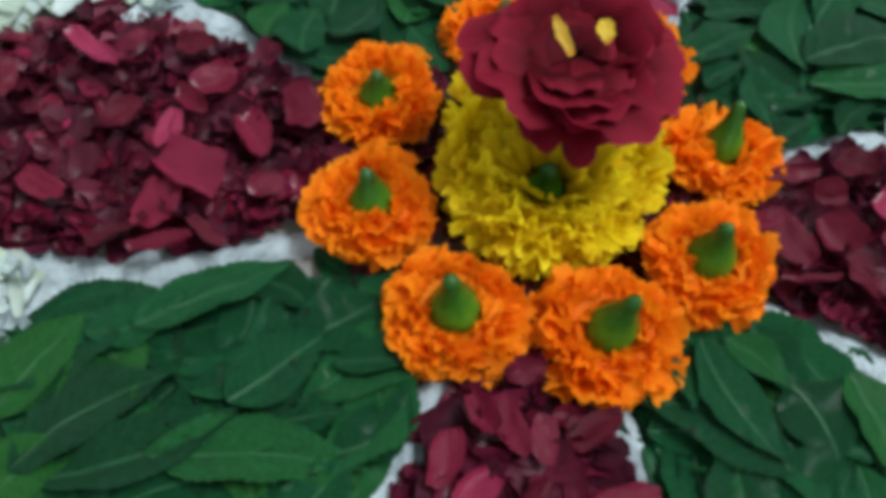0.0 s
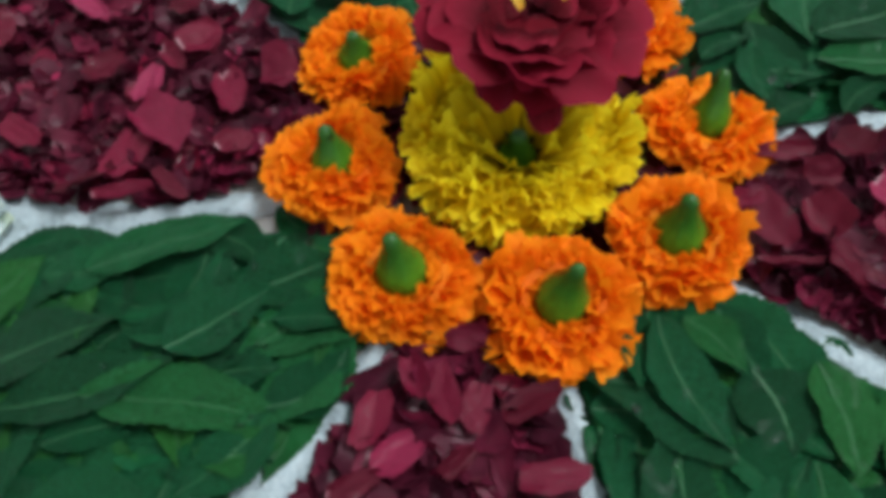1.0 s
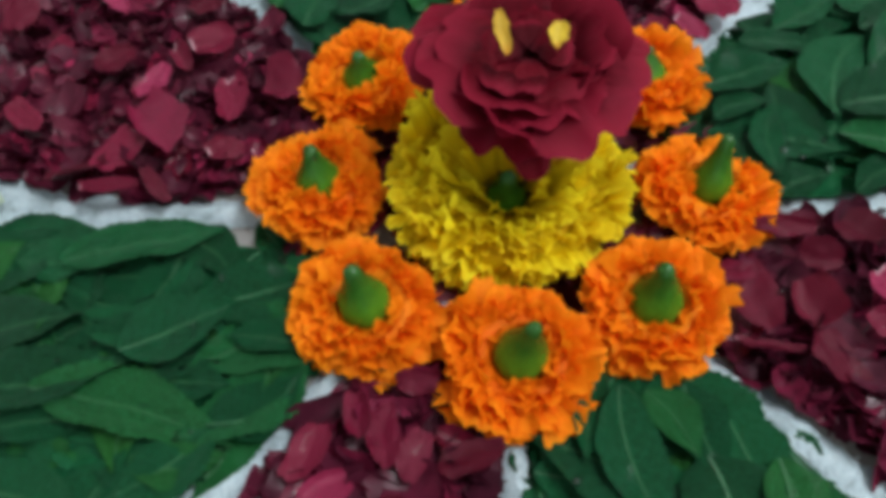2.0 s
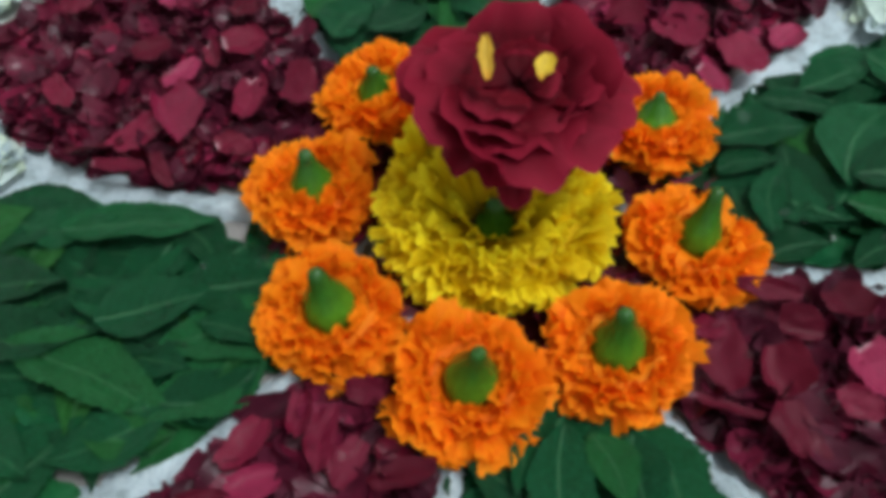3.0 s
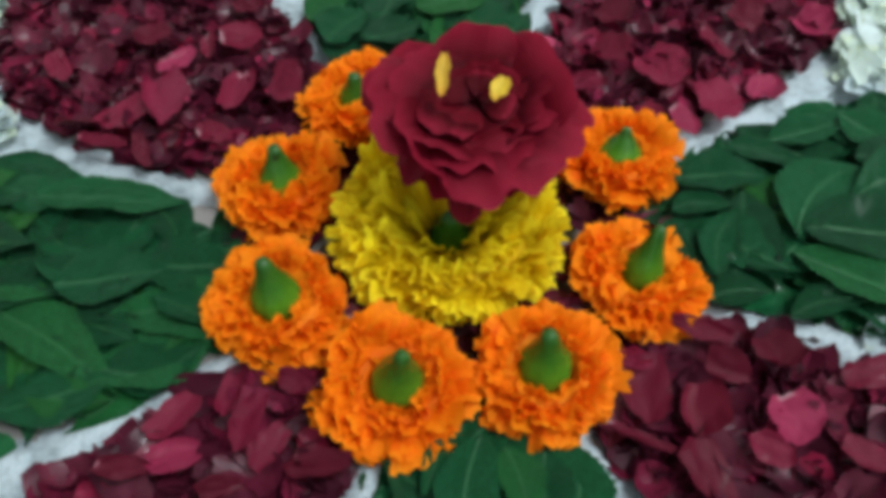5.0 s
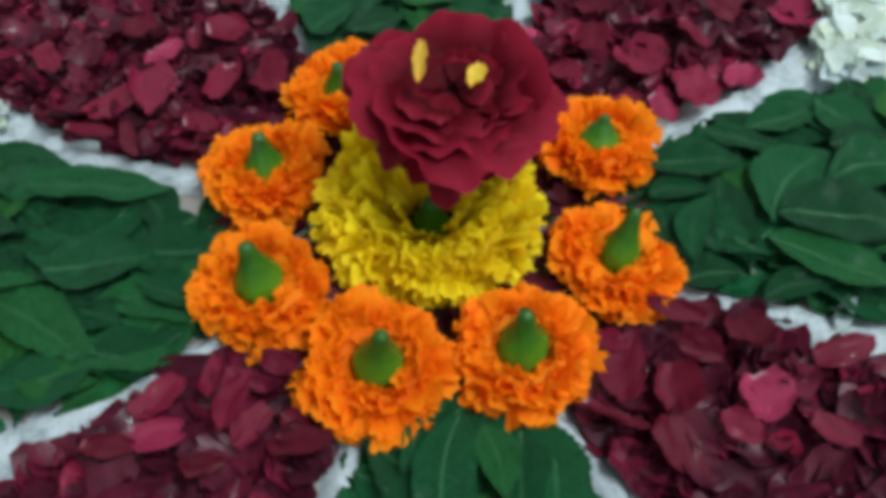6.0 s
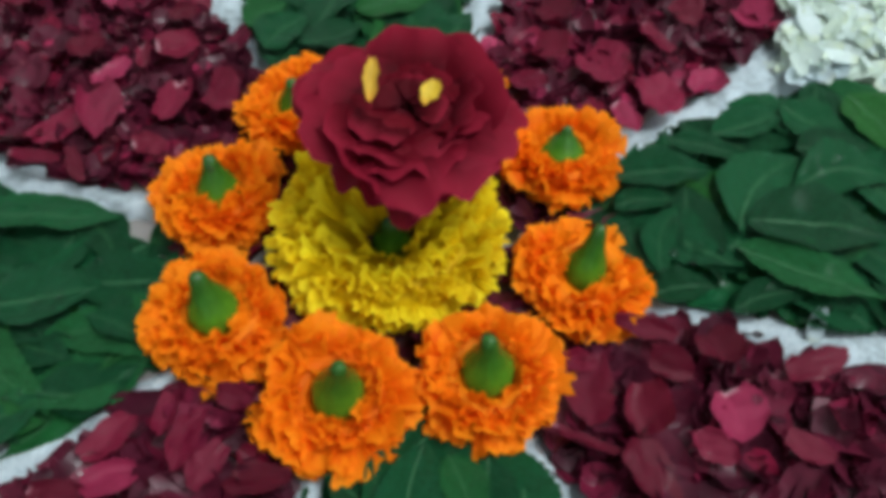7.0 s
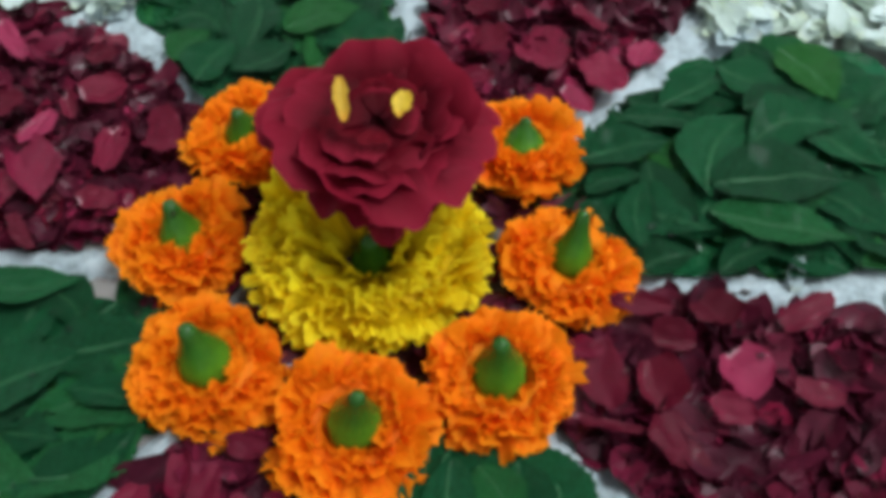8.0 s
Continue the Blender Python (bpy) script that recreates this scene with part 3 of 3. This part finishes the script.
# ---------------------------------------------------------------- cream ring
def cream_petal(seed):
    rng = random.Random(seed)
    length, wide, curl = rng.uniform(0.011, 0.018), rng.uniform(0.30, 0.48), rng.uniform(-0.2, 0.5)
    ox = rng.uniform(0, 90)

    def f(u, v):
        w = wide * length * 0.5 * (0.35 + 0.65 * math.sin(math.pi * min(1, u * 0.85 + 0.08)))
        return (length * (u - 0.5), v * w, length * (0.22 * v * v * wide + curl * 0.3 * (u - 0.4) ** 2) + 0.0004 * noise.noise(Vector((u * 4, v * 3, ox))))

    return sheet("cream_petal", 4, 2, f, CREAM)


def cream_ring():
    rng = random.Random(51)
    kinds = [cream_petal(500 + s) for s in range(8)]
    root = new("cream_petal_border")
    under = []
    count = 0
    while len(under) < 6500:
        deg, r = rng.uniform(0, 360), rng.uniform(0.188, 0.32)
        k = max(j for j in range(8) if LINES[j] <= (deg if deg >= LINES[0] else deg + 360)) if deg >= LINES[0] else 7
        d = deg if deg >= LINES[0] else deg + 360
        if r < rim(k, d) + 0.003:
            continue
        x, y = r * math.cos(radians(deg)), r * math.sin(radians(deg))
        near = 45 < deg < 80 or 155 < deg < 215
        if near and count < 300 and r < rim(k, d) + 0.05 and rng.random() < 0.8:
            count += 1
            piece("petal", rng.choice(kinds), root, scaled(lain(rng, x, y, rng.uniform(0.008, 0.012), 13), rng.uniform(1.0, 1.5)))
        else:
            under.append((rng.choice(kinds), scaled(lain(rng, x, y, rng.uniform(0.002, 0.010), 11), rng.uniform(0.9, 1.4))))
    tagged(piece("petal_layer", joined("petal_layer", under, CREAM), root, Matrix()), kind="stuff")
    tagged(root, "broad border of shredded cream white flower petals on the floor", "petal border")


cream_ring()


def notch_petals():
    """Whole white petals where the powder lines meet the border."""
    def whole(seed):
        rng = random.Random(seed)
        curl = rng.uniform(0.1, 0.6)

        def f(u, v):
            w = 0.0055 * (0.3 + 0.7 * math.sin(math.pi * min(1, u * 0.8 + 0.1)))
            return (0.020 * (u - 0.5), v * w, 0.003 * v * v + 0.02 * curl * (u - 0.4) ** 2)
        return sheet("white_petal", 5, 4, f, WHITE)

    kinds = [whole(s) for s in range(4)]
    rng = random.Random(61)
    for k, deg in enumerate(LINES):
        for _ in range(9):
            r, a = rng.uniform(0.192, 0.214), deg + rng.uniform(-4, 4)
            ob = new("white_petal", rng.choice(kinds))
            ob.matrix_world = lain(rng, r * math.cos(radians(a)), r * math.sin(radians(a)), rng.uniform(0.004, 0.008), 14)
            tagged(ob, "loose white petal beside the powder line", "petal", "white petals")


notch_petals()


def stray_petal():
    """A curled white petal that lies across a powder line."""
    def f(u, v):
        return (0.012 * (u - 0.5), v * 0.0035 * (0.4 + 0.6 * math.sin(math.pi * u)), 0.004 * v * v + 0.006 * (u - 0.3) ** 2)
    ob = new("white_petal", sheet("white_petal", 5, 4, f, WHITE))
    ob.matrix_world = pose(0.137, 0.0625, 0.0050, 20, -15, 110)
    tagged(ob, "curled white petal lying across the powder line", "petal", "white petals")


stray_petal()


# ---------------------------------------------------------------- marigolds
def frilled(name, seed, mat, length, wide, pleat, frill, notch=0.06):
    """A floret: narrow at its base, broad, pleated along its length, toothed and frilled at its edge. Points along +x."""
    rng = random.Random(seed)
    ox, curl = rng.uniform(0, 90), rng.uniform(-0.35, 0.35)
    teeth = rng.choice((2.0, 2.5, 3.0))

    def f(u, v):
        w = wide * length * 0.5 * (0.22 + 0.78 * u ** 0.75)
        tooth = abs((v * teeth + ox) % 1.0 - 0.5) * 2 - 0.5
        x = length * u * (1 - 0.14 * v * v) + length * u ** 3 * (notch * tooth + 0.10 * noise.noise(Vector((v * 2.0, ox, 1))))
        y = v * w
        z = pleat * length * u * math.cos(v * 5.0 + ox) * 0.5 + curl * length * u * u * 0.6 - 0.14 * length * v * v * u
        z += frill * length * u ** 2.5 * (noise.noise(Vector((v * 1.8, u * 1.5, ox))) + 0.4 * noise.noise(Vector((v * 4.5, u, ox + 3))))
        return (x, y, z)

    return sheet(name, 5, 10, f, mat)


MARI = [frilled("marigold_petal", 600 + s, ORANGE, 1.0, 0.78 + 0.12 * (s % 4), 0.16, 0.34, 0.12) for s in range(16)]


def cushion(root, rng, shapes, major, height, rows, gap=None):
    """Petals all round a ring of that radius and height; rows: count, degrees from straight out to straight in, length. gap: a bearing and half width, in degrees, left bare."""
    ox = rng.uniform(0, 90)
    for count, phi, length in rows:
        turn = rng.uniform(0, 360)
        for i in range(count):
            a = turn + 360 * i / count + rng.gauss(0, 4)
            swell = 1 + 0.30 * noise.noise(Vector((1.3 * math.cos(radians(a)), 1.3 * math.sin(radians(a)), ox)))
            lift = phi + rng.gauss(0, 10)
            if gap and phi > 0 and abs((a - gap[0] + 180) % 360 - 180) < gap[1]:
                continue
            m = pose(0, 0, 0, 0, 0, a) @ pose(major + rng.gauss(0, 0.0008), 0, height, 0, -lift, 0) @ pose(0, 0, 0, rng.gauss(0, 15), 0, rng.gauss(0, 9))
            piece("petal", rng.choice(shapes), root, scaled(m, length * swell * rng.uniform(0.82, 1.18)))


def core_mesh(name, major, minor, height, mat):
    """The packed heart of a flower head, a lumpy ring between the frills."""
    verts, uvs, faces, n, m = [], [], [], 28, 10
    for i in range(n):
        a = TAU * i / n
        for j in range(m):
            b = TAU * j / m
            r = minor * (1 + 0.22 * noise.noise(Vector((math.cos(a) * 5, math.sin(a) * 5, j * 0.9))))
            verts.append(((major + r * math.cos(b)) * math.cos(a), (major + r * math.cos(b)) * math.sin(a), height + r * math.sin(b)))
            uvs.append((0.62, j / m))
            faces.append((i * m + j, (i + 1) % n * m + j, (i + 1) % n * m + (j + 1) % m, i * m + (j + 1) % m))
    return mesh_of(name, verts, faces, uvs, mat)


def calyx_mesh(seed, radius, height, stalk):
    rng = random.Random(seed)
    prof = [(0.84, 0.0), (0.98, 0.09), (1.0, 0.18), (0.96, 0.28), (0.87, 0.38), (0.75, 0.47), (0.63, 0.56), (0.53, 0.66), (0.45, 0.77), (0.39, 0.88), (0.31, 0.96), (0.17, 1.0), (0.0, 1.01)]
    seg = 20
    verts, uvs, faces = [], [], []
    bx, by = rng.uniform(-0.08, 0.08), rng.uniform(-0.08, 0.08)
    for i, (r, h) in enumerate(prof):
        for j in range(seg):
            a = TAU * j / seg
            rib = 1 + 0.03 * math.cos(a * 7) * (1 if h < 0.75 else 0.3)
            rr = radius * r * rib * (stalk if h > 0.7 else 1)
            verts.append((rr * math.cos(a) + bx * height * h * h, rr * math.sin(a) + by * height * h * h, height * h))
            uvs.append((j / seg, h))
    for i in range(len(prof) - 1):
        for j in range(seg):
            a, b = i * seg + j, i * seg + (j + 1) % seg
            faces.append((a, b, b + seg, a + seg))
    return mesh_of("calyx", verts, faces, uvs, CALYX)


def marigold(x, y, seed, size=1.0, lean=(0, 0), calyx=(0.0085, 0.022, 1.0), calyx_lean=(0, 0), gap=None):
    """A marigold head set down on its face: florets spread round the upturned green calyx."""
    rng = random.Random(seed)
    root = new("marigold")
    root.matrix_world = pose(x, y, 0.004, lean[0], lean[1], 0)
    piece("calyx", calyx_mesh(seed, *calyx), root, pose(0, 0, 0.0095, calyx_lean[0], calyx_lean[1], 0), "shiny green cone-shaped calyx")
    for i in range(16):
        m = pose(0, 0, 0, 0, 0, 22.5 * i + rng.gauss(0, 4)) @ pose(0.0050, 0, 0.0085, rng.gauss(0, 12), -(30 + rng.gauss(0, 7)), 0)
        piece("petal", rng.choice(MARI), root, scaled(m, (0.013 * size, 0.008 * size, 0.010 * size)))
    piece("heart", core_mesh("heart", 0.0125 * size, 0.0052 * size, 0.0100, ORANGE), root, Matrix())
    rows = [(20, -42, 0.0105), (20, -24, 0.0122), (20, -6, 0.0130), (19, 12, 0.0130), (18, 32, 0.0126), (16, 54, 0.0116), (13, 78, 0.0098), (10, 104, 0.0076)]
    cushion(root, rng, MARI, 0.0116 * size, 0.0105, [(c, p, l * size * 0.97) for c, p, l in rows], gap)
    return tagged(root, "orange marigold head lying face down with its green calyx up", "marigold", "ring of marigolds")


for x_, y_, s_, size_, lean_, cal_, cl_, gap_ in (
        (-0.070, 0.028, 71, 0.98, (6, -8), (0.0080, 0.016, 0.9), (0, 8), None),
        (-0.061, -0.026, 72, 0.98, (0, -6), (0.0084, 0.021, 0.9), (-4, 4), None),
        (-0.0245, -0.0625, 73, 1.02, (6, 0), (0.0090, 0.025, 0.9), (-6, -4), None),
        (0.0280, -0.0600, 74, 1.06, (6, 2), (0.0087, 0.028, 0.85), (-6, 3), None),
        (0.0610, -0.0250, 75, 1.0, (4, 4), (0.0088, 0.026, 0.9), (-4, -4), None),
        (0.0645, 0.0260, 76, 1.0, (-2, 6), (0.0072, 0.026, 0.95), (-4, -4), (92, 34)),
        (0.0290, 0.0680, 77, 0.96, (-4, 0), (0.0088, 0.015, 0.7), (-10, -6), None),
        (-0.0270, 0.0690, 78, 1.0, (-4, -2), (0.0078, 0.021, 1.0), (0, 0), None)):
    marigold(x_, y_, s_, size_, lean_, cal_, cl_, gap_)


# ---------------------------------------------------------------- the large yellow flower
MUM = [frilled("yellow_petal", 700 + s, YELLOW, 1.0, 0.42 + 0.07 * (s % 3), 0.12, 0.24, 0.12) for s in range(14)]


def yellow_flower(x, y):
    rng = random.Random(81)
    root = new("yellow_chrysanthemum")
    root.location = (x, y, 0.004)
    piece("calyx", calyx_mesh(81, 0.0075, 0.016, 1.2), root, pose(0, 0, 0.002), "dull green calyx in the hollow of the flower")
    for count, r0, z0, lift, length in ((20, 0.008, 0.005, 14, 0.016), (22, 0.009, 0.007, 28, 0.020), (24, 0.010, 0.008, 36, 0.023), (26, 0.012, 0.010, 46, 0.024), (18, 0.0085, 0.008, 58, 0.015)):
        turn = rng.uniform(0, 360)
        for i in range(count):
            a = turn + 360 * i / count + rng.gauss(0, 5)
            m = pose(0, 0, 0, 0, 0, a) @ pose(r0, 0, z0, rng.gauss(0, 20), -(lift + rng.gauss(0, 7)), rng.gauss(0, 8))
            piece("petal", rng.choice(MUM), root, scaled(m, length * rng.uniform(0.85, 1.1)))
    piece("heart", core_mesh("heart", 0.0275, 0.0088, 0.0125, YELLOW), root, Matrix())
    rows = [(42, -30, 0.0140), (42, -14, 0.0152), (42, 2, 0.0158), (40, 18, 0.0164), (38, 34, 0.0170), (34, 50, 0.0178), (30, 66, 0.0178), (26, 84, 0.0155), (20, 104, 0.0120)]
    cushion(root, rng, MUM, 0.0268, 0.0125, rows)
    for a, lift in ((128, 62), (140, 56), (150, 66), (20, 60), (8, 64), (165, 60), (158, 70), (174, 66), (182, 58), (2, 58), (14, 70)):
        m = pose(0, 0, 0, 0, 0, a) @ pose(0.029, 0, 0.0135, rng.gauss(0, 15), -lift, 0)
        piece("petal", rng.choice(MUM), root, scaled(m, 0.022))
    for a, lift in ((134, 34), (139, 46), (143, 38)):
        m = pose(0, 0, 0, 0, 0, a) @ pose(0.033, 0, 0.0145, rng.gauss(0, 15), -lift, 0)
        piece("petal", rng.choice(MUM), root, scaled(m, 0.022))
    tagged(root, "large yellow chrysanthemum lying face down in the ring of marigolds", "flower")


yellow_flower(0.0, 0.0)


# ---------------------------------------------------------------- the rose on top
def rose_petal(seed, reflex):
    """A broad rose petal, one unit long along +x, its outer edge waved and rolled back."""
    rng = random.Random(seed)
    ox = rng.uniform(0, 90)
    wide, cup = rng.uniform(1.0, 1.22), rng.uniform(0.08, 0.24)

    def f(u, v):
        w = wide * 0.5 * (0.22 + 0.78 * math.sin(min(1, u * 1.1) * math.pi / 2))
        x = u * (1 - 0.16 * abs(v) ** 2.6) * (1 + 0.05 * noise.noise(Vector((v * 2.6, ox, 0))) + 0.02 * noise.noise(Vector((v * 8.0, ox, 5))))
        y = v * w * (1 if u < 0.7 else 1 - 0.16 * ((u - 0.7) / 0.3) ** 2)
        z = cup * v * v * 0.5 * (1 - 0.6 * u) - 0.10 * u * (1 - u)
        z -= reflex * max(0, u - 0.62) ** 1.5 * 2.0
        z += 0.10 * u * u * noise.noise(Vector((v * 2.3, u * 2, ox))) + 0.045 * u ** 3 * math.sin(v * 7 + ox) + 0.04 * u * noise.noise(Vector((v * 5, u * 4, ox + 8)))
        return (x, y, z)

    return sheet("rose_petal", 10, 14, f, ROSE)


def rose(x, y):
    rng = random.Random(91)
    root = new("rose")
    root.matrix_world = scaled(pose(x, y, 0.0370, 2, 2, 0), 0.85)
    shapes = [rose_petal(800 + s, (0.15, 0.45, 0.8)[s % 3]) for s in range(12)]
    # a funnel of petals; rings: count, start height, lift in degrees, length
    rings = [(7, 0.004, 60, 0.034), (7, 0.018, 47, 0.042), (6, 0.021, 48, 0.037), (6, 0.026, 42, 0.031), (6, 0.033, 28, 0.025), (5, 0.037, 18, 0.018), (4, 0.039, 20, 0.012)]
    for count, z0, lift, length in rings:
        turn = rng.uniform(0, 360)
        for i in range(count):
            a = turn + 360 * i / count + rng.gauss(0, 7)
            m = pose(0, 0, z0, 0, 0, a) @ pose(0.003, 0, 0, rng.gauss(0, 9), -(lift + rng.gauss(0, 5)), 0)
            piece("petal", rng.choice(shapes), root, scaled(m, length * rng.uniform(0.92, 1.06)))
    # short outer petals below the rim
    for a, lift, length, z0, narrow in ((-60, -24, 0.029, 0.013, 0.5), (-70, 34, 0.028, 0.010, 0.8), (-35, 42, 0.027, 0.010, 0.7), (-110, 46, 0.028, 0.012, 0.9)):
        m = pose(0, 0, z0, 0, 0, a) @ pose(0.003, 0, 0, rng.gauss(0, 8), -lift, 0)
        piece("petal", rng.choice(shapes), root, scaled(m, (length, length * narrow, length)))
    bm = bmesh.new()
    bmesh.ops.create_cone(bm, cap_ends=True, segments=16, radius1=0.0045, radius2=0.009, depth=0.036)
    bm.loops.layers.uv.new("UVMap")
    piece("hip", tidy("hip", bm, CALYX), root, pose(0, 0, 0.008), "green base of the rose")
    tagged(root, "wide open dark red rose resting on the yellow flower", "rose")


rose(-0.0005, 0.013)


def scrap(x, y, z, turn, lift, length, wide, seed, label):
    rng = random.Random(seed)
    ox = rng.uniform(0, 9)

    def f(u, v):
        w = wide * 0.5 * (0.35 + 0.55 * math.sin(math.pi * u)) * (1 + 0.6 * noise.noise(Vector((u * 5, 3 if v > 0 else 0, ox))))
        return (length * (u - 0.5), v * w, 0.3 * wide * v * v + 0.0012 * noise.noise(Vector((u * 4, v * 2, ox))))

    ob = new("petal_scrap", sheet("petal_scrap", 8, 4, f, POLLEN))
    ob.matrix_world = pose(x, y, z, 0, lift, turn)
    tagged(ob, label, "petal scrap", "petal scraps")


scrap(-0.0054, 0.003, 0.0843, 126, -22, 0.014, 0.0055, 1, "bright yellow petal scrap lying in the rose")
scrap(0.0086, 0.014, 0.0784, 105, -15, 0.009, 0.006, 2, "pale yellow petal scrap lying in the rose")
scrap(0.033, 0.003, 0.0625, 40, -5, 0.011, 0.004, 3, "narrow yellow petal scrap under the edge of the rose")


def dried_bit(x, y, z, turn, length, wide, label):
    """A dark, dried scrap of petal or stalk, bent and pinched in the middle."""
    def f(u, v):
        w = wide * 0.5 * (0.55 + 0.45 * math.cos(u * 9.0))
        return (length * (u - 0.5), v * w + 0.1 * length * u * u, 0.25 * wide * (1 - v * v) + 0.12 * length * math.sin(u * 3.0))

    ob = new("dried_bit", sheet("dried_bit", 8, 4, f, DRIED))
    ob.matrix_world = pose(x, y, z, 0, 0, turn)
    tagged(ob, label, "dried petal", "dried bits")


dried_bit(0.123, 0.045, 0.0075, 30, 0.008, 0.0035, "black dried scrap of petal at the edge of the powder")
dried_bit(-0.141, 0.046, 0.0075, 73, 0.012, 0.0022, "thin dark stalk lying across the powder line")


# ---------------------------------------------------------------- water drops
def drops():
    bm = bmesh.new()
    bmesh.ops.create_uvsphere(bm, u_segments=10, v_segments=7, radius=1.0)
    for p in bm.verts:
        p.co.z = max(p.co.z, -0.15) * 0.32
    me = tidy("water_drop", bm, WATER)
    bpy.context.view_layer.update()
    deps = bpy.context.evaluated_depsgraph_get()
    rng = random.Random(95)
    spots = [(0.0972, -0.0068, 0.0011), (0.1347, 0.0186, 0.0012), (-0.0745, -0.0730, 0.0010), (-0.1010, 0.0290, 0.0013), (-0.118, -0.012, 0.0012),
             (0.1200, 0.0080, 0.0009), (0.0990, 0.0670, 0.0011), (0.0860, 0.0530, 0.0012), (0.0930, 0.0560, 0.0010), (-0.0620, -0.0560, 0.0013), (0.0590, -0.0245, 0.0013), (-0.0612, -0.0262, 0.0010), (-0.128, 0.012, 0.0010), (0.020, 0.130, 0.0010), (0.112, -0.028, 0.0010), (0.146, 0.004, 0.0009)]
    for cx, cy, n, spread in ((0.017, -0.091, 6, 0.004), (-0.070, -0.096, 7, 0.006), (-0.105, -0.112, 5, 0.006), (0.030, 0.172, 6, 0.008), (-0.060, -0.118, 4, 0.005), (0.060, -0.085, 4, 0.006)):
        spots += [(cx + rng.gauss(0, spread), cy + rng.gauss(0, spread), rng.uniform(0.0005, 0.0010)) for _ in range(n)]
    for x, y, r in spots:
        hit, place, normal, _, _, _ = scene.ray_cast(deps, Vector((x, y, 0.2)), Vector((0, 0, -1)))
        if hit:
            ob = new("water_drop", me)
            up = normal if normal.z > 0 else -normal
            ob.matrix_world = Matrix.Translation(place) @ up.to_track_quat("Z", "Y").to_matrix().to_4x4() @ Matrix.Diagonal((r * 1.4, r * 1.4, r * 1.4, 1))
            tagged(ob, "clear water drop on a petal or leaf", "water drop", "water drops")


drops()
